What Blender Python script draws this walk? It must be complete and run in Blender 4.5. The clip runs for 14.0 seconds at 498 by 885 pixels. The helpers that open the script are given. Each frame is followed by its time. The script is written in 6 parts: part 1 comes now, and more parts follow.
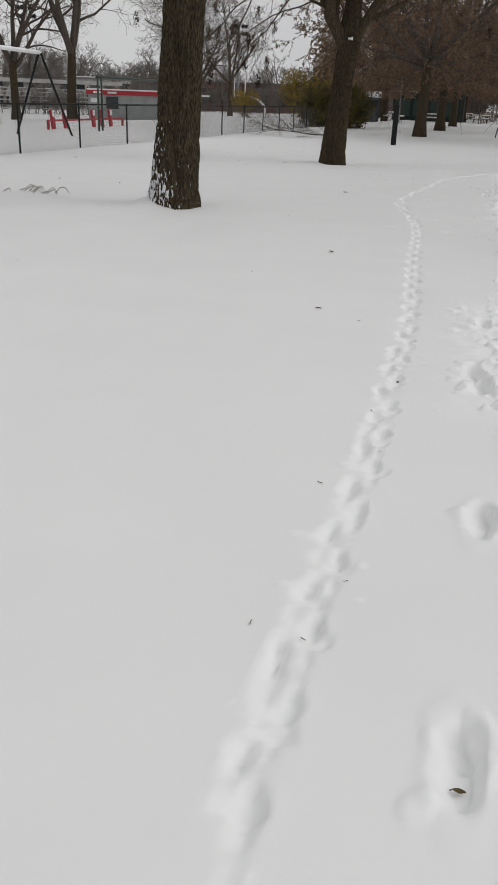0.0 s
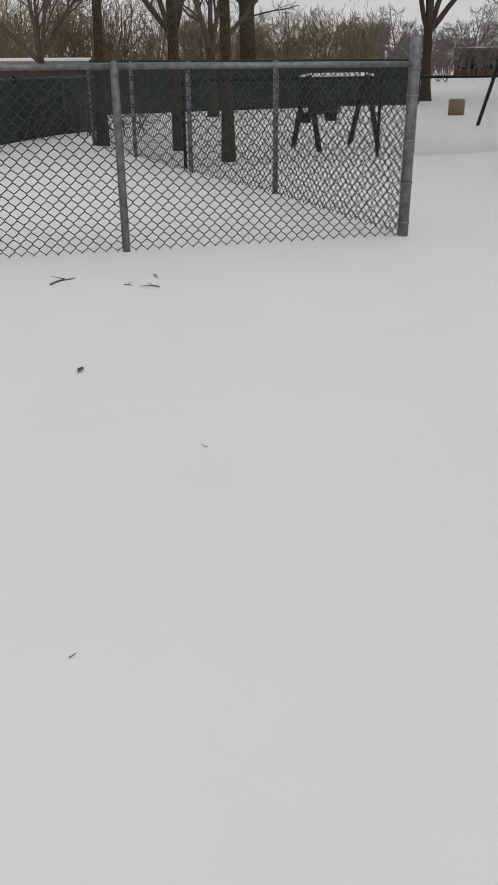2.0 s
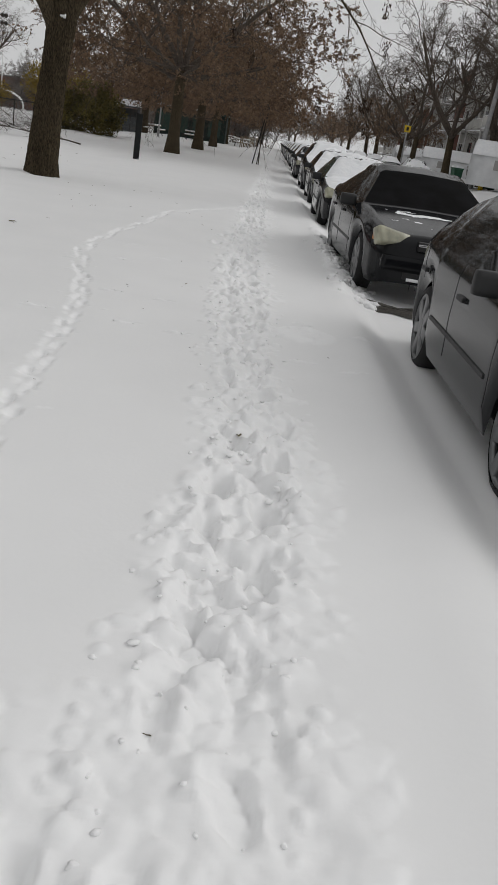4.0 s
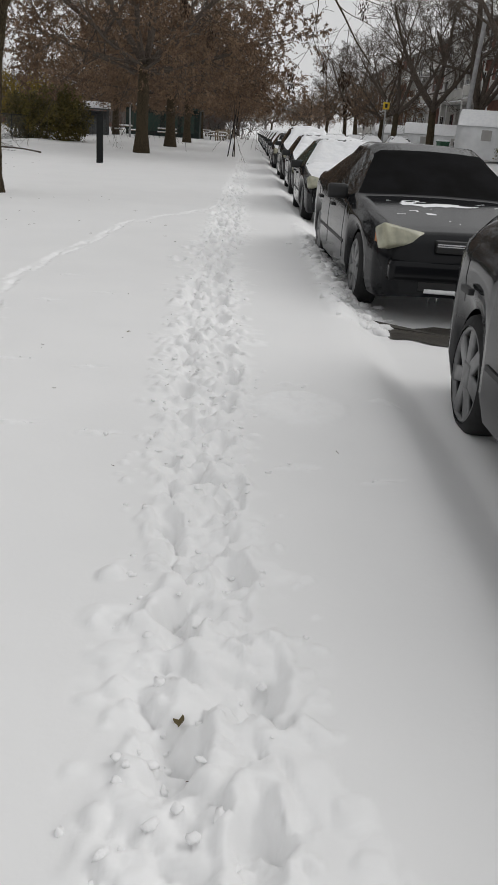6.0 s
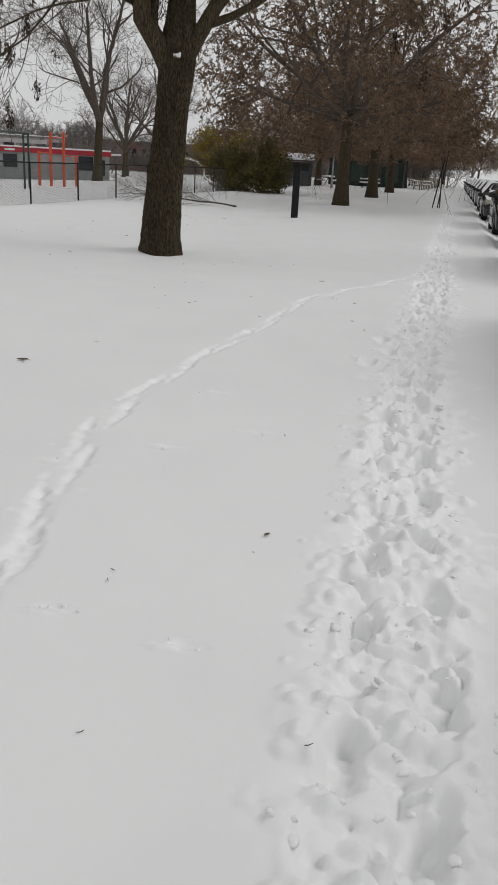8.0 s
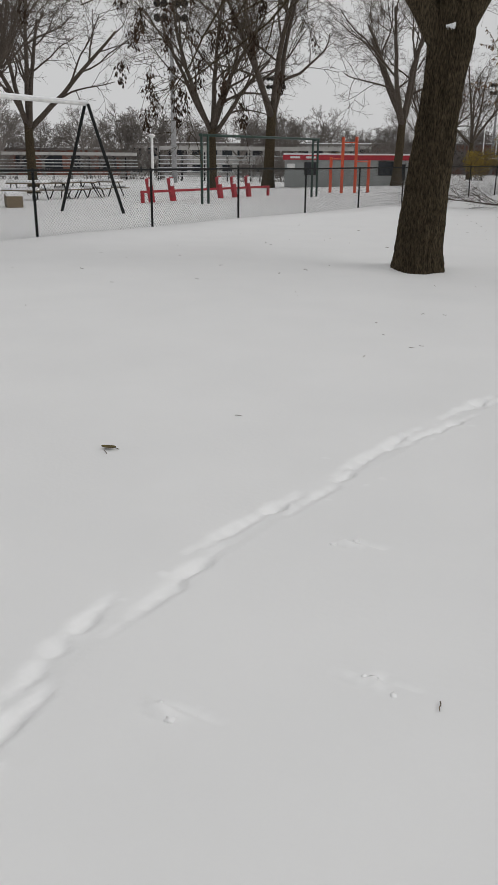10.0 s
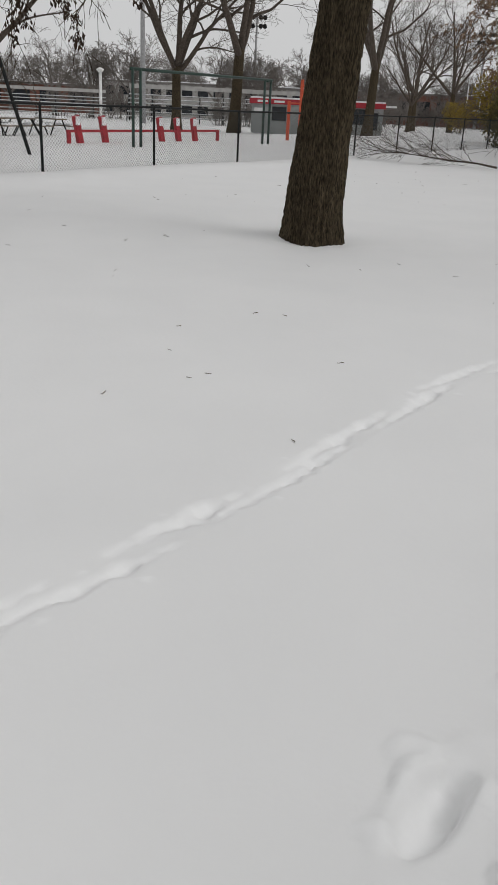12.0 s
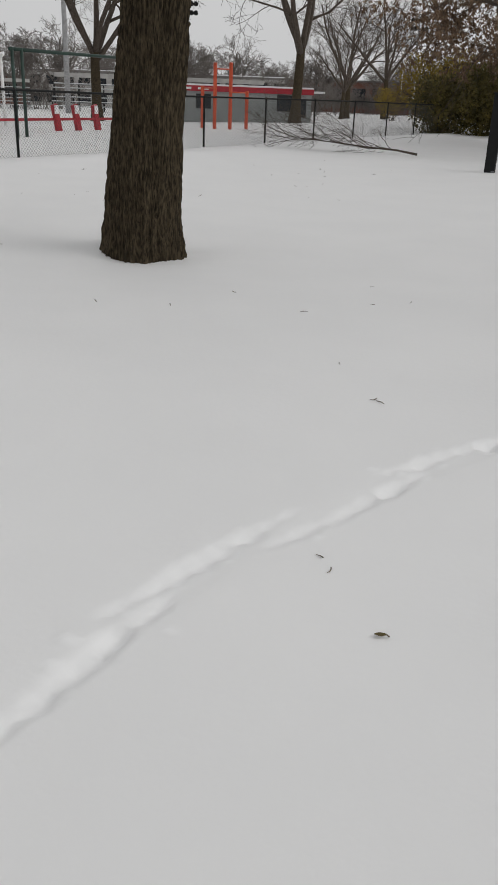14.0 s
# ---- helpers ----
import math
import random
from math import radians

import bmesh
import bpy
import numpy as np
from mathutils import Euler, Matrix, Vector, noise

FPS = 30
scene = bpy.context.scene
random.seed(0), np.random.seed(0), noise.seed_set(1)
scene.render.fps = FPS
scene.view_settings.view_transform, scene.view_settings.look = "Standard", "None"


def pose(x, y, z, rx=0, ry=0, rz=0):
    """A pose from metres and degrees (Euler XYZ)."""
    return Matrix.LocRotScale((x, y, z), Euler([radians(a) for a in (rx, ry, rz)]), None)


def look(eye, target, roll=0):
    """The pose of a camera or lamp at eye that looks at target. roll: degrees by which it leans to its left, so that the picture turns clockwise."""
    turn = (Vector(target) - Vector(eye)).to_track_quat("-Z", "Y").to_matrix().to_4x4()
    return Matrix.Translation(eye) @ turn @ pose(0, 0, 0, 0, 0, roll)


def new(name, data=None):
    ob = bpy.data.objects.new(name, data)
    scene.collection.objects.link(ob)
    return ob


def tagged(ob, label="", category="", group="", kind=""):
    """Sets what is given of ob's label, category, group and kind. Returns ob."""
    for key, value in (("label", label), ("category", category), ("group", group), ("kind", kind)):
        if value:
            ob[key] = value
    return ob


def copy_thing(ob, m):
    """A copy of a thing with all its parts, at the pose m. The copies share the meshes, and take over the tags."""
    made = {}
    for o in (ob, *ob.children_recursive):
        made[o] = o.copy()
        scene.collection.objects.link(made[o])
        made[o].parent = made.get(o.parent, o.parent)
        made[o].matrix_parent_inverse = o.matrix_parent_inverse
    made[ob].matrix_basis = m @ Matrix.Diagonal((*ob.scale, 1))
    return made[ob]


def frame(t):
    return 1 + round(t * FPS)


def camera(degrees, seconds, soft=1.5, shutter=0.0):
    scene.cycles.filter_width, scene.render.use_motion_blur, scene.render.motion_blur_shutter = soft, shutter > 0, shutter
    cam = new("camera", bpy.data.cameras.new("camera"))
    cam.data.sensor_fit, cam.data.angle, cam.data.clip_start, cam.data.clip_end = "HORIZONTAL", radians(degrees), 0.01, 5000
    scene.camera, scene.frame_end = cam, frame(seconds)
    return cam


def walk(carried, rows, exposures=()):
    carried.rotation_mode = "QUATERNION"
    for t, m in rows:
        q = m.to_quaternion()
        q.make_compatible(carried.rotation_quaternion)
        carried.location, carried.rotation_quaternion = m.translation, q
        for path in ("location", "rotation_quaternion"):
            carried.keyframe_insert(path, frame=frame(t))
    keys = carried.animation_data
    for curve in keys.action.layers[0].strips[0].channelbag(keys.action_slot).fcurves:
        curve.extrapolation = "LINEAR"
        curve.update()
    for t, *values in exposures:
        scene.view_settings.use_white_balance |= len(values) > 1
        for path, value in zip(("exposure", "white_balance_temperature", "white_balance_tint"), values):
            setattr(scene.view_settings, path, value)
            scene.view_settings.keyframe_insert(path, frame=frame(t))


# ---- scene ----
cam = camera(34.0, 14.0)
PATH = [
    (0, (-0.618, -0.933, 1.437), (-1.119, 0.842, 0.663), 2.1),
    (0.5, (-0.67, -0.391, 1.422), (-1.579, 1.217, 0.656), 1.1),
    (1, (-0.601, 0.182, 1.388), (-1.494, 1.749, 0.523), 1.4),
    (1.5, (-0.638, 0.732, 1.446), (-2.205, 1.628, 0.584), -4.9),
    (2, (-0.609, 1.284, 1.42), (-2.269, 2.008, 0.572), -0.4),
    (2.5, (-0.42, 1.786, 1.349), (-1.674, 3.07, 0.466), -0.6),
    (3, (-0.398, 2.367, 1.342), (-0.95, 4.112, 0.537), 8.8),
    (3.5, (-0.36, 3.238, 1.377), (-0.355, 5.11, 0.672), 11.7),
    (5.8, (-0.146, 6.018, 1.353), (-0.122, 7.89, 0.65), 4.2),
    (6, (-0.169, 6.215, 1.331), (-0.124, 8.081, 0.614), 4.2),
    (6.5, (-0.235, 6.82, 1.373), (-0.633, 8.635, 0.633), 1.0),
    (7, (-0.291, 7.465, 1.388), (-0.764, 9.254, 0.631), 1.9),
    (7.5, (-0.279, 8.043, 1.383), (-0.756, 9.834, 0.63), 1.2),
    (8, (-0.339, 8.648, 1.407), (-0.752, 10.496, 0.764), 3.1),
    (8.5, (-0.355, 9.223, 1.408), (-0.903, 11.075, 0.889), 3.0),
    (9, (-0.44, 9.845, 1.394), (-1.4, 11.522, 0.88), -0.0),
    (11.5, (-0.511, 12.995, 1.317), (-1.578, 14.508, 0.562), -0.2),
    (12, (-0.506, 13.656, 1.315), (-1.487, 15.222, 0.551), 2.8),
    (12.5, (-0.531, 14.217, 1.328), (-1.498, 15.796, 0.572), 1.0),
    (13, (-0.633, 14.838, 1.311), (-1.587, 16.42, 0.545), 2.6),
    (13.5, (-0.644, 15.518, 1.247), (-1.436, 17.179, 0.464), 3.0),
    (14, (-0.78, 16.197, 1.211), (-1.655, 17.817, 0.431), 2.2),
]
EXPOSURES = [(0.0, -0.4), (3.0, -0.43), (3.5, -0.47), (6.0, -0.27), (7.5, -0.31), (9.0, -0.42), (12.5, -0.4), (14.0, -0.42)]
# places, in metres
SMALL_PRINTS = [(-1.14, 9.74), (-0.76, 9.66), (-1.46, 10.78), (-1.63, 12.45), (-1.0, 10.71), (-1.26, 12.86), (0.12, 9.39), (0.16, 10.62), (0.46, 9.26), (0.65, 10.36), (0.18, 5.11), (-2.07, 12.07), (-1.83, 9.85), (-1.68, 13.6)]
FIELD_TREES = [(-42.4, 67.6, 1.38), (-26.0, 67.4, 1.18), (-37.0, 67.6, 1.28), (-25.1, 27.4, 0.95), (-52, 57, 1.15), (-48.5, 49, 1.0), (-38.6, 117.4, 1.0), (-46.7, 125, 0.95), (-41.1, 110.2, 0.7),
               (-41.6, 19.3, 1.1), (-49.5, 35.5, 1.0), (-46.1, 39.9, 0.9), (-40.1, 42.0, 0.85)]
walk(cam, [(t, look(eye, target, roll)) for t, eye, target, roll in PATH], EXPOSURES)

# ---- world, sun ----
world = bpy.data.worlds.new("overcast")
world.use_nodes = True
scene.world = world
wn, wl = world.node_tree.nodes, world.node_tree.links
sky = wn.new("ShaderNodeTexSky")
sky.sky_type, sky.sun_disc = "NISHITA", False
sky.sun_elevation, sky.sun_rotation = radians(41), radians(72)
sky.air_density, sky.dust_density, sky.ozone_density = 1.0, 5.0, 1.0
grey = wn.new("ShaderNodeHueSaturation")
grey.inputs["Saturation"].default_value = 0.10
grey.inputs["Value"].default_value = 0.055
wl.new(sky.outputs[0], grey.inputs["Color"])
# cloud deck: soft uneven grey over the sky
tc = wn.new("ShaderNodeTexCoord")
cloud = wn.new("ShaderNodeTexNoise")
cloud.inputs["Scale"].default_value, cloud.inputs["Detail"].default_value = 2.2, 4
wl.new(tc.outputs["Generated"], cloud.inputs["Vector"])
ramp = wn.new("ShaderNodeValToRGB")
ramp.color_ramp.elements[0].position, ramp.color_ramp.elements[1].position = 0.3, 0.75
ramp.color_ramp.elements[0].color, ramp.color_ramp.elements[1].color = (0.83, 0.835, 0.843, 1), (0.96, 0.962, 0.965, 1)
wl.new(cloud.outputs["Fac"], ramp.inputs["Fac"])
deck = wn.new("ShaderNodeMix")
deck.data_type = "RGBA"
deck.inputs[0].default_value = 0.85
wl.new(grey.outputs[0], deck.inputs[6])
wl.new(ramp.outputs[0], deck.inputs[7])
wl.new(deck.outputs[2], wn["Background"].inputs["Color"])
wn["Background"].inputs["Strength"].default_value = 1.0

sun = new("sun", bpy.data.lights.new("sun", "SUN"))
sun.data.energy, sun.data.angle, sun.data.color = 1.0, radians(40), (1.0, 0.985, 0.965)
sun.matrix_world = look((24, 8, 22), (0, 0, 0))


# ---- materials ----
def mat(name, colour, rough=0.8, colour2=None, scale=8.0, detail=6.0, bump=0.0, bscale=30.0, metal=0.0, stretch=(1, 1, 1), vary=0.0, lo=0.35, hi=0.65, spec=0.5):
    """A surface with two scales of colour variation and relief; vary: brightness change from object to object."""
    m = bpy.data.materials.new(name)
    m.use_nodes = True
    n, l = m.node_tree.nodes, m.node_tree.links
    b = n["Principled BSDF"]
    b.inputs["Roughness"].default_value, b.inputs["Metallic"].default_value = rough, metal
    b.inputs["Specular IOR Level"].default_value = spec
    co = n.new("ShaderNodeTexCoord")
    mp = n.new("ShaderNodeMapping")
    mp.inputs["Scale"].default_value = stretch
    l.new(co.outputs["Object"], mp.inputs["Vector"])
    tex = n.new("ShaderNodeTexNoise")
    tex.inputs["Scale"].default_value, tex.inputs["Detail"].default_value = scale, detail
    l.new(mp.outputs[0], tex.inputs["Vector"])
    r = n.new("ShaderNodeValToRGB")
    r.color_ramp.elements[0].position, r.color_ramp.elements[1].position = lo, hi
    c2 = colour2 or tuple(c * 0.75 for c in colour)
    r.color_ramp.elements[0].color, r.color_ramp.elements[1].color = (*c2, 1), (*colour, 1)
    l.new(tex.outputs["Fac"], r.inputs["Fac"])
    out = r.outputs[0]
    if vary:
        info = n.new("ShaderNodeObjectInfo")
        geo = n.new("ShaderNodeNewGeometry")
        add = n.new("ShaderNodeMath")
        add.operation = "ADD"
        l.new(info.outputs["Random"], add.inputs[0])
        l.new(geo.outputs["Random Per Island"], add.inputs[1])
        mr = n.new("ShaderNodeMapRange")
        mr.inputs["From Max"].default_value = 2.0
        mr.inputs["To Min"].default_value, mr.inputs["To Max"].default_value = 1 - vary, 1 + vary
        l.new(add.outputs[0], mr.inputs["Value"])
        hs = n.new("ShaderNodeHueSaturation")
        l.new(mr.outputs[0], hs.inputs["Value"])
        l.new(out, hs.inputs["Color"])
        out = hs.outputs[0]
    l.new(out, b.inputs["Base Color"])
    if bump:
        t2 = n.new("ShaderNodeTexNoise")
        t2.inputs["Scale"].default_value, t2.inputs["Detail"].default_value = bscale, 8
        l.new(mp.outputs[0], t2.inputs["Vector"])
        bp = n.new("ShaderNodeBump")
        bp.inputs["Strength"].default_value, bp.inputs["Distance"].default_value = bump, 0.02
        l.new(t2.outputs["Fac"], bp.inputs["Height"])
        l.new(bp.outputs[0], b.inputs["Normal"])
    return m


def bark_mat(name, dark, light, snowy=False):
    """Furrowed bark; snowy: wind-blown snow caught in the furrows low on one side."""
    m = mat(name, light, 0.95, dark, scale=72, stretch=(1, 1, 0.20), bump=1.0, bscale=70, spec=0.12, lo=0.38, hi=0.64)
    if snowy:
        n, l = m.node_tree.nodes, m.node_tree.links
        b = n["Principled BSDF"]
        co = n.new("ShaderNodeTexCoord")
        sep = n.new("ShaderNodeSeparateXYZ")
        l.new(co.outputs["Object"], sep.inputs[0])
        fl = n.new("ShaderNodeTexNoise")
        fl.inputs["Scale"].default_value, fl.inputs["Detail"].default_value = 20, 4
        mp = n.new("ShaderNodeMapping")
        mp.inputs["Scale"].default_value = (1.3, 1.3, 0.45)
        l.new(co.outputs["Object"], mp.inputs["Vector"])
        l.new(mp.outputs[0], fl.inputs["Vector"])
        # height: fades out by 1.6 m; side: towards the weather side
        hz = n.new("ShaderNodeMapRange")
        hz.inputs["From Min"].default_value, hz.inputs["From Max"].default_value = 0.1, 2.0
        hz.inputs["To Min"].default_value, hz.inputs["To Max"].default_value = 0.17, -0.12
        l.new(sep.outputs["Z"], hz.inputs["Value"])
        sd = n.new("ShaderNodeMath")
        sd.operation = "MULTIPLY_ADD"
        sd.inputs[1].default_value = -0.42
        l.new(sep.outputs["X"], sd.inputs[0])
        l.new(hz.outputs[0], sd.inputs[2])
        ad = n.new("ShaderNodeMath")
        l.new(fl.outputs["Fac"], ad.inputs[0])
        l.new(sd.outputs[0], ad.inputs[1])
        st = n.new("ShaderNodeMapRange")
        st.inputs["From Min"].default_value, st.inputs["From Max"].default_value = 0.70, 0.74
        l.new(ad.outputs[0], st.inputs["Value"])
        mx = n.new("ShaderNodeMix")
        mx.data_type = "RGBA"
        mx.inputs[7].default_value = (0.8, 0.81, 0.83, 1)
        src = b.inputs["Base Color"].links[0].from_socket
        l.new(st.outputs[0], mx.inputs[0])
        l.new(src, mx.inputs[6])
        l.new(mx.outputs[2], b.inputs["Base Color"])
    return m


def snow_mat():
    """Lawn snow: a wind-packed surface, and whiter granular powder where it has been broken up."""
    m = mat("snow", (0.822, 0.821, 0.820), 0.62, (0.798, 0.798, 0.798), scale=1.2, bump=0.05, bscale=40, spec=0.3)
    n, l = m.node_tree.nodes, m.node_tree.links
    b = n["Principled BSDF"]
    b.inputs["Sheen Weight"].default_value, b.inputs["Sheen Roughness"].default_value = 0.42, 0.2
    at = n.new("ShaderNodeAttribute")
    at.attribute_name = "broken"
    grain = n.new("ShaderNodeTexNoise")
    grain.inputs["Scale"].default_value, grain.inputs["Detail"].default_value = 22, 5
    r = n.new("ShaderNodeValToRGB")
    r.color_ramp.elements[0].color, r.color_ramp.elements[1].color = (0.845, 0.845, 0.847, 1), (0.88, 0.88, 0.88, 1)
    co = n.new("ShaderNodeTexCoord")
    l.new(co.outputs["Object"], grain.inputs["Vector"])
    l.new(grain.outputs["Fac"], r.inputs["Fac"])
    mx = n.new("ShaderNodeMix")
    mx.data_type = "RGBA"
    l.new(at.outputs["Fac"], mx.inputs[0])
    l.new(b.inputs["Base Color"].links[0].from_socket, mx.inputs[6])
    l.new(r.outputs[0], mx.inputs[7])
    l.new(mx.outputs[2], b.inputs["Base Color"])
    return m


SNOW = snow_mat()
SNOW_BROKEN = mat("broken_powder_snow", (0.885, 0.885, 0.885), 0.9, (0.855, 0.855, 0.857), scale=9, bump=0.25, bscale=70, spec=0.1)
SNOW_CAP = mat("snow_cap", (0.86, 0.865, 0.875), 0.8, (0.8, 0.81, 0.83), scale=6, bump=0.35, bscale=18, spec=0.2)
BARK = bark_mat("bark", (0.030, 0.024, 0.016), (0.098, 0.076, 0.048))
BARK_SNOWY = bark_mat("bark_snowy", (0.030, 0.024, 0.016), (0.098, 0.076, 0.048), True)
TWIG = mat("twig_bark", (0.125, 0.103, 0.085), 0.9, (0.06, 0.049, 0.041), scale=14, spec=0.1)
# far twigs: distance haze painted into the colour, paler than the near ones
TWIG_HAZED = mat("far_twigs_hazed", (0.21, 0.19, 0.175), 0.9, (0.14, 0.125, 0.115), scale=3, spec=0.1)
LEAF_BROWN = mat("dry_oak_leaf", (0.28, 0.185, 0.118), 0.85, (0.14, 0.092, 0.062), scale=2.5, vary=0.55, spec=0.2)
SEED = mat("ash_seed_keys", (0.070, 0.046, 0.032), 0.9, (0.026, 0.018, 0.013), scale=5, vary=0.4, spec=0.1)
LEAF_GREEN = mat("winter_green_leaf", (0.165, 0.132, 0.036), 0.7, (0.060, 0.055, 0.02), scale=1.5, vary=0.5, spec=0.3)
LEAF_YELLOW = mat("yellowed_leaf", (0.36, 0.26, 0.05), 0.8, (0.20, 0.14, 0.035), scale=2, vary=0.4, spec=0.2)
GALV = mat("galvanised_steel", (0.23, 0.235, 0.245), 0.55, (0.13, 0.133, 0.14), scale=16, metal=0.6, bump=0.1)
WIRE = mat("dull_wire", (0.055, 0.057, 0.06), 0.6, (0.03, 0.031, 0.033), scale=20, metal=0.4)
WIRE_BLACK = mat("black_coated_wire", (0.022, 0.026, 0.024), 0.5, (0.012, 0.014, 0.013), scale=20)
BLACK_STEEL = mat("black_painted_steel", (0.014, 0.015, 0.015), 0.7, (0.010, 0.011, 0.011), scale=9, bump=0.08, spec=0.2)
GREEN_STEEL = mat("dark_green_steel", (0.018, 0.050, 0.036), 0.5, (0.010, 0.028, 0.022), scale=7, bump=0.08)
GREEN_SHEET = mat("green_wind_screen", (0.010, 0.026, 0.021), 0.8, (0.006, 0.014, 0.012), scale=2.5, bump=0.3, bscale=5)
RED = mat("red_paint", (0.42, 0.022, 0.035), 0.45, (0.30, 0.016, 0.026), scale=6, bump=0.05)
RED_PLASTIC = mat("red_slide_plastic", (0.55, 0.06, 0.075), 0.4, (0.40, 0.035, 0.05), scale=3)
YELLOW = mat("yellow_plastic", (0.72, 0.50, 0.02), 0.4, (0.55, 0.36, 0.02), scale=4)
ORANGE = mat("orange_red_paint", (0.62, 0.10, 0.04), 0.45, (0.48, 0.07, 0.03), scale=5)
WHITE = mat("white_paint", (0.78, 0.78, 0.77), 0.5, (0.66, 0.66, 0.65), scale=5)
GREY_POLE = mat("grey_pole", (0.34, 0.34, 0.34), 0.55, (0.24, 0.24, 0.245), scale=5)
GREY_CLAD = mat("grey_cladding", (0.33, 0.345, 0.34), 0.7, (0.27, 0.285, 0.28), scale=2, bump=0.1)
BROWN_BOARD = mat("brown_brick", (0.085, 0.046, 0.036), 0.85, (0.05, 0.03, 0.025), scale=2, bump=0.1)
GREY_DARK = mat("dark_grey_boards", (0.07, 0.075, 0.08), 0.8, (0.045, 0.048, 0.05), scale=2, bump=0.1)
BRICK = mat("far_brick", (0.20, 0.085, 0.06), 0.9, (0.13, 0.06, 0.045), scale=1.5, bump=0.2)
CONCRETE = mat("far_concrete", (0.42, 0.41, 0.39), 0.85, (0.32, 0.31, 0.30), scale=1.2, bump=0.1)
GLASS_DARK = mat("dark_window_glass", (0.03, 0.035, 0.04), 0.08, (0.02, 0.022, 0.026), scale=3)
TYRE = mat("tyre_rubber", (0.018, 0.018, 0.019), 0.85, (0.01, 0.01, 0.01), scale=30, bump=0.2)
ALLOY = mat("alloy_rim", (0.26, 0.262, 0.265), 0.45, (0.17, 0.172, 0.175), scale=10, metal=0.7)
BLACK_TRIM = mat("black_trim", (0.014, 0.014, 0.015), 0.55, (0.009, 0.009, 0.009), scale=10)
ASPHALT = mat("wet_asphalt", (0.085, 0.077, 0.064), 0.5, (0.045, 0.041, 0.036), scale=5, bump=0.4, bscale=60)
WOOD = mat("weathered_wood", (0.22, 0.17, 0.11), 0.85, (0.13, 0.10, 0.07), scale=6, stretch=(1, 6, 6))
LITTER = mat("dead_twig", (0.20, 0.16, 0.12), 0.9, (0.10, 0.08, 0.06), scale=30)
LITTER_LEAF = mat("fallen_leaf", (0.13, 0.10, 0.03), 0.8, (0.07, 0.05, 0.02), scale=30)


# ---- building helpers ----
def thing(name, x, y, z, rz=0, label="", category="", group=""):
    """An Empty at a thing's base; its parts hang under it in local metres."""
    ob = new(name)
    ob.empty_display_size = 0.2
    ob.matrix_basis = pose(x, y, z, 0, 0, rz)
    return tagged(ob, label, category, group)


def part(name, bm, material, parent=None, label="", smooth=False):
    """Links a bmesh as one mesh object."""
    me = bpy.data.meshes.new(name)
    bm.normal_update()
    bm.to_mesh(me)
    bm.free()
    me.materials.append(material)
    if smooth:
        me.polygons.foreach_set("use_smooth", [True] * len(me.polygons))
    ob = new(name, me)
    ob.parent = parent
    return tagged(ob, label)


def raw(name, verts, faces, material, parent=None, label="", smooth=False):
    """The same from plain lists, for large meshes."""
    me = bpy.data.meshes.new(name)
    me.from_pydata(verts, [], faces)
    me.materials.append(material)
    if smooth:
        me.polygons.foreach_set("use_smooth", [True] * len(me.polygons))
    ob = new(name, me)
    ob.parent = parent
    return tagged(ob, label)


def again(ob, name, parent, m=None):
    """Another object on the same mesh."""
    o = new(name, ob.data)
    o.parent = parent
    if m is not None:
        o.matrix_basis = m
    for k in ("label",):
        if k in ob:
            o[k] = ob[k]
    return o


def box(bm, cx, cy, cz, sx, sy, sz, bevel=0.0, m=None):
    r = bmesh.ops.create_cube(bm, size=1)
    vs = r["verts"]
    for v in vs:
        v.co = Vector((v.co.x * sx + cx, v.co.y * sy + cy, v.co.z * sz + cz))
    if bevel:
        es = list({e for v in vs for e in v.link_edges})
        r2 = bmesh.ops.bevel(bm, geom=es, offset=bevel, segments=2, affect="EDGES", profile=0.7)
        vs = list({v for f in r2["faces"] for v in f.verts} | {v for v in vs if v.is_valid})
    if m is not None:
        for v in vs:
            v.co = m @ v.co
    return bm


def newbox(cx, cy, cz, sx, sy, sz, bevel=0.01, m=None):
    return box(bmesh.new(), cx, cy, cz, sx, sy, sz, bevel, m)


def tube_data(V, Fc, pts, rads, n, cap=True):
    """Adds a tapered tube along pts to the lists V, Fc."""
    pts = [Vector(p) for p in pts]
    start = len(V)
    ref = None
    for i, p in enumerate(pts):
        d = (pts[min(i + 1, len(pts) - 1)] - pts[max(i - 1, 0)])
        d = d.normalized() if d.length > 1e-9 else Vector((0, 0, 1))
        if ref is None:
            ref = d.orthogonal().normalized()
        a = (ref - d * ref.dot(d))
        a = a.normalized() if a.length > 1e-6 else d.orthogonal().normalized()
        ref = a
        b = d.cross(a)
        for k in range(n):
            t = 2 * math.pi * k / n
            V.append(tuple(p + (a * math.cos(t) + b * math.sin(t)) * rads[i]))
    for i in range(len(pts) - 1):
        o = start + i * n
        for k in range(n):
            k2 = (k + 1) % n
            Fc.append((o + k, o + k2, o + n + k2, o + n + k))
    if cap and n > 2:
        Fc.append(tuple(start + n - 1 - k for k in range(n)))
        Fc.append(tuple(start + (len(pts) - 1) * n + k for k in range(n)))


def rod(name, pts, rad, material, parent, n=10, label="", smooth=True):
    V, Fc = [], []
    rads = rad if isinstance(rad, (list, tuple)) else [rad] * len(pts)
    tube_data(V, Fc, pts, rads, n)
    return raw(name, V, Fc, material, parent, label, smooth)


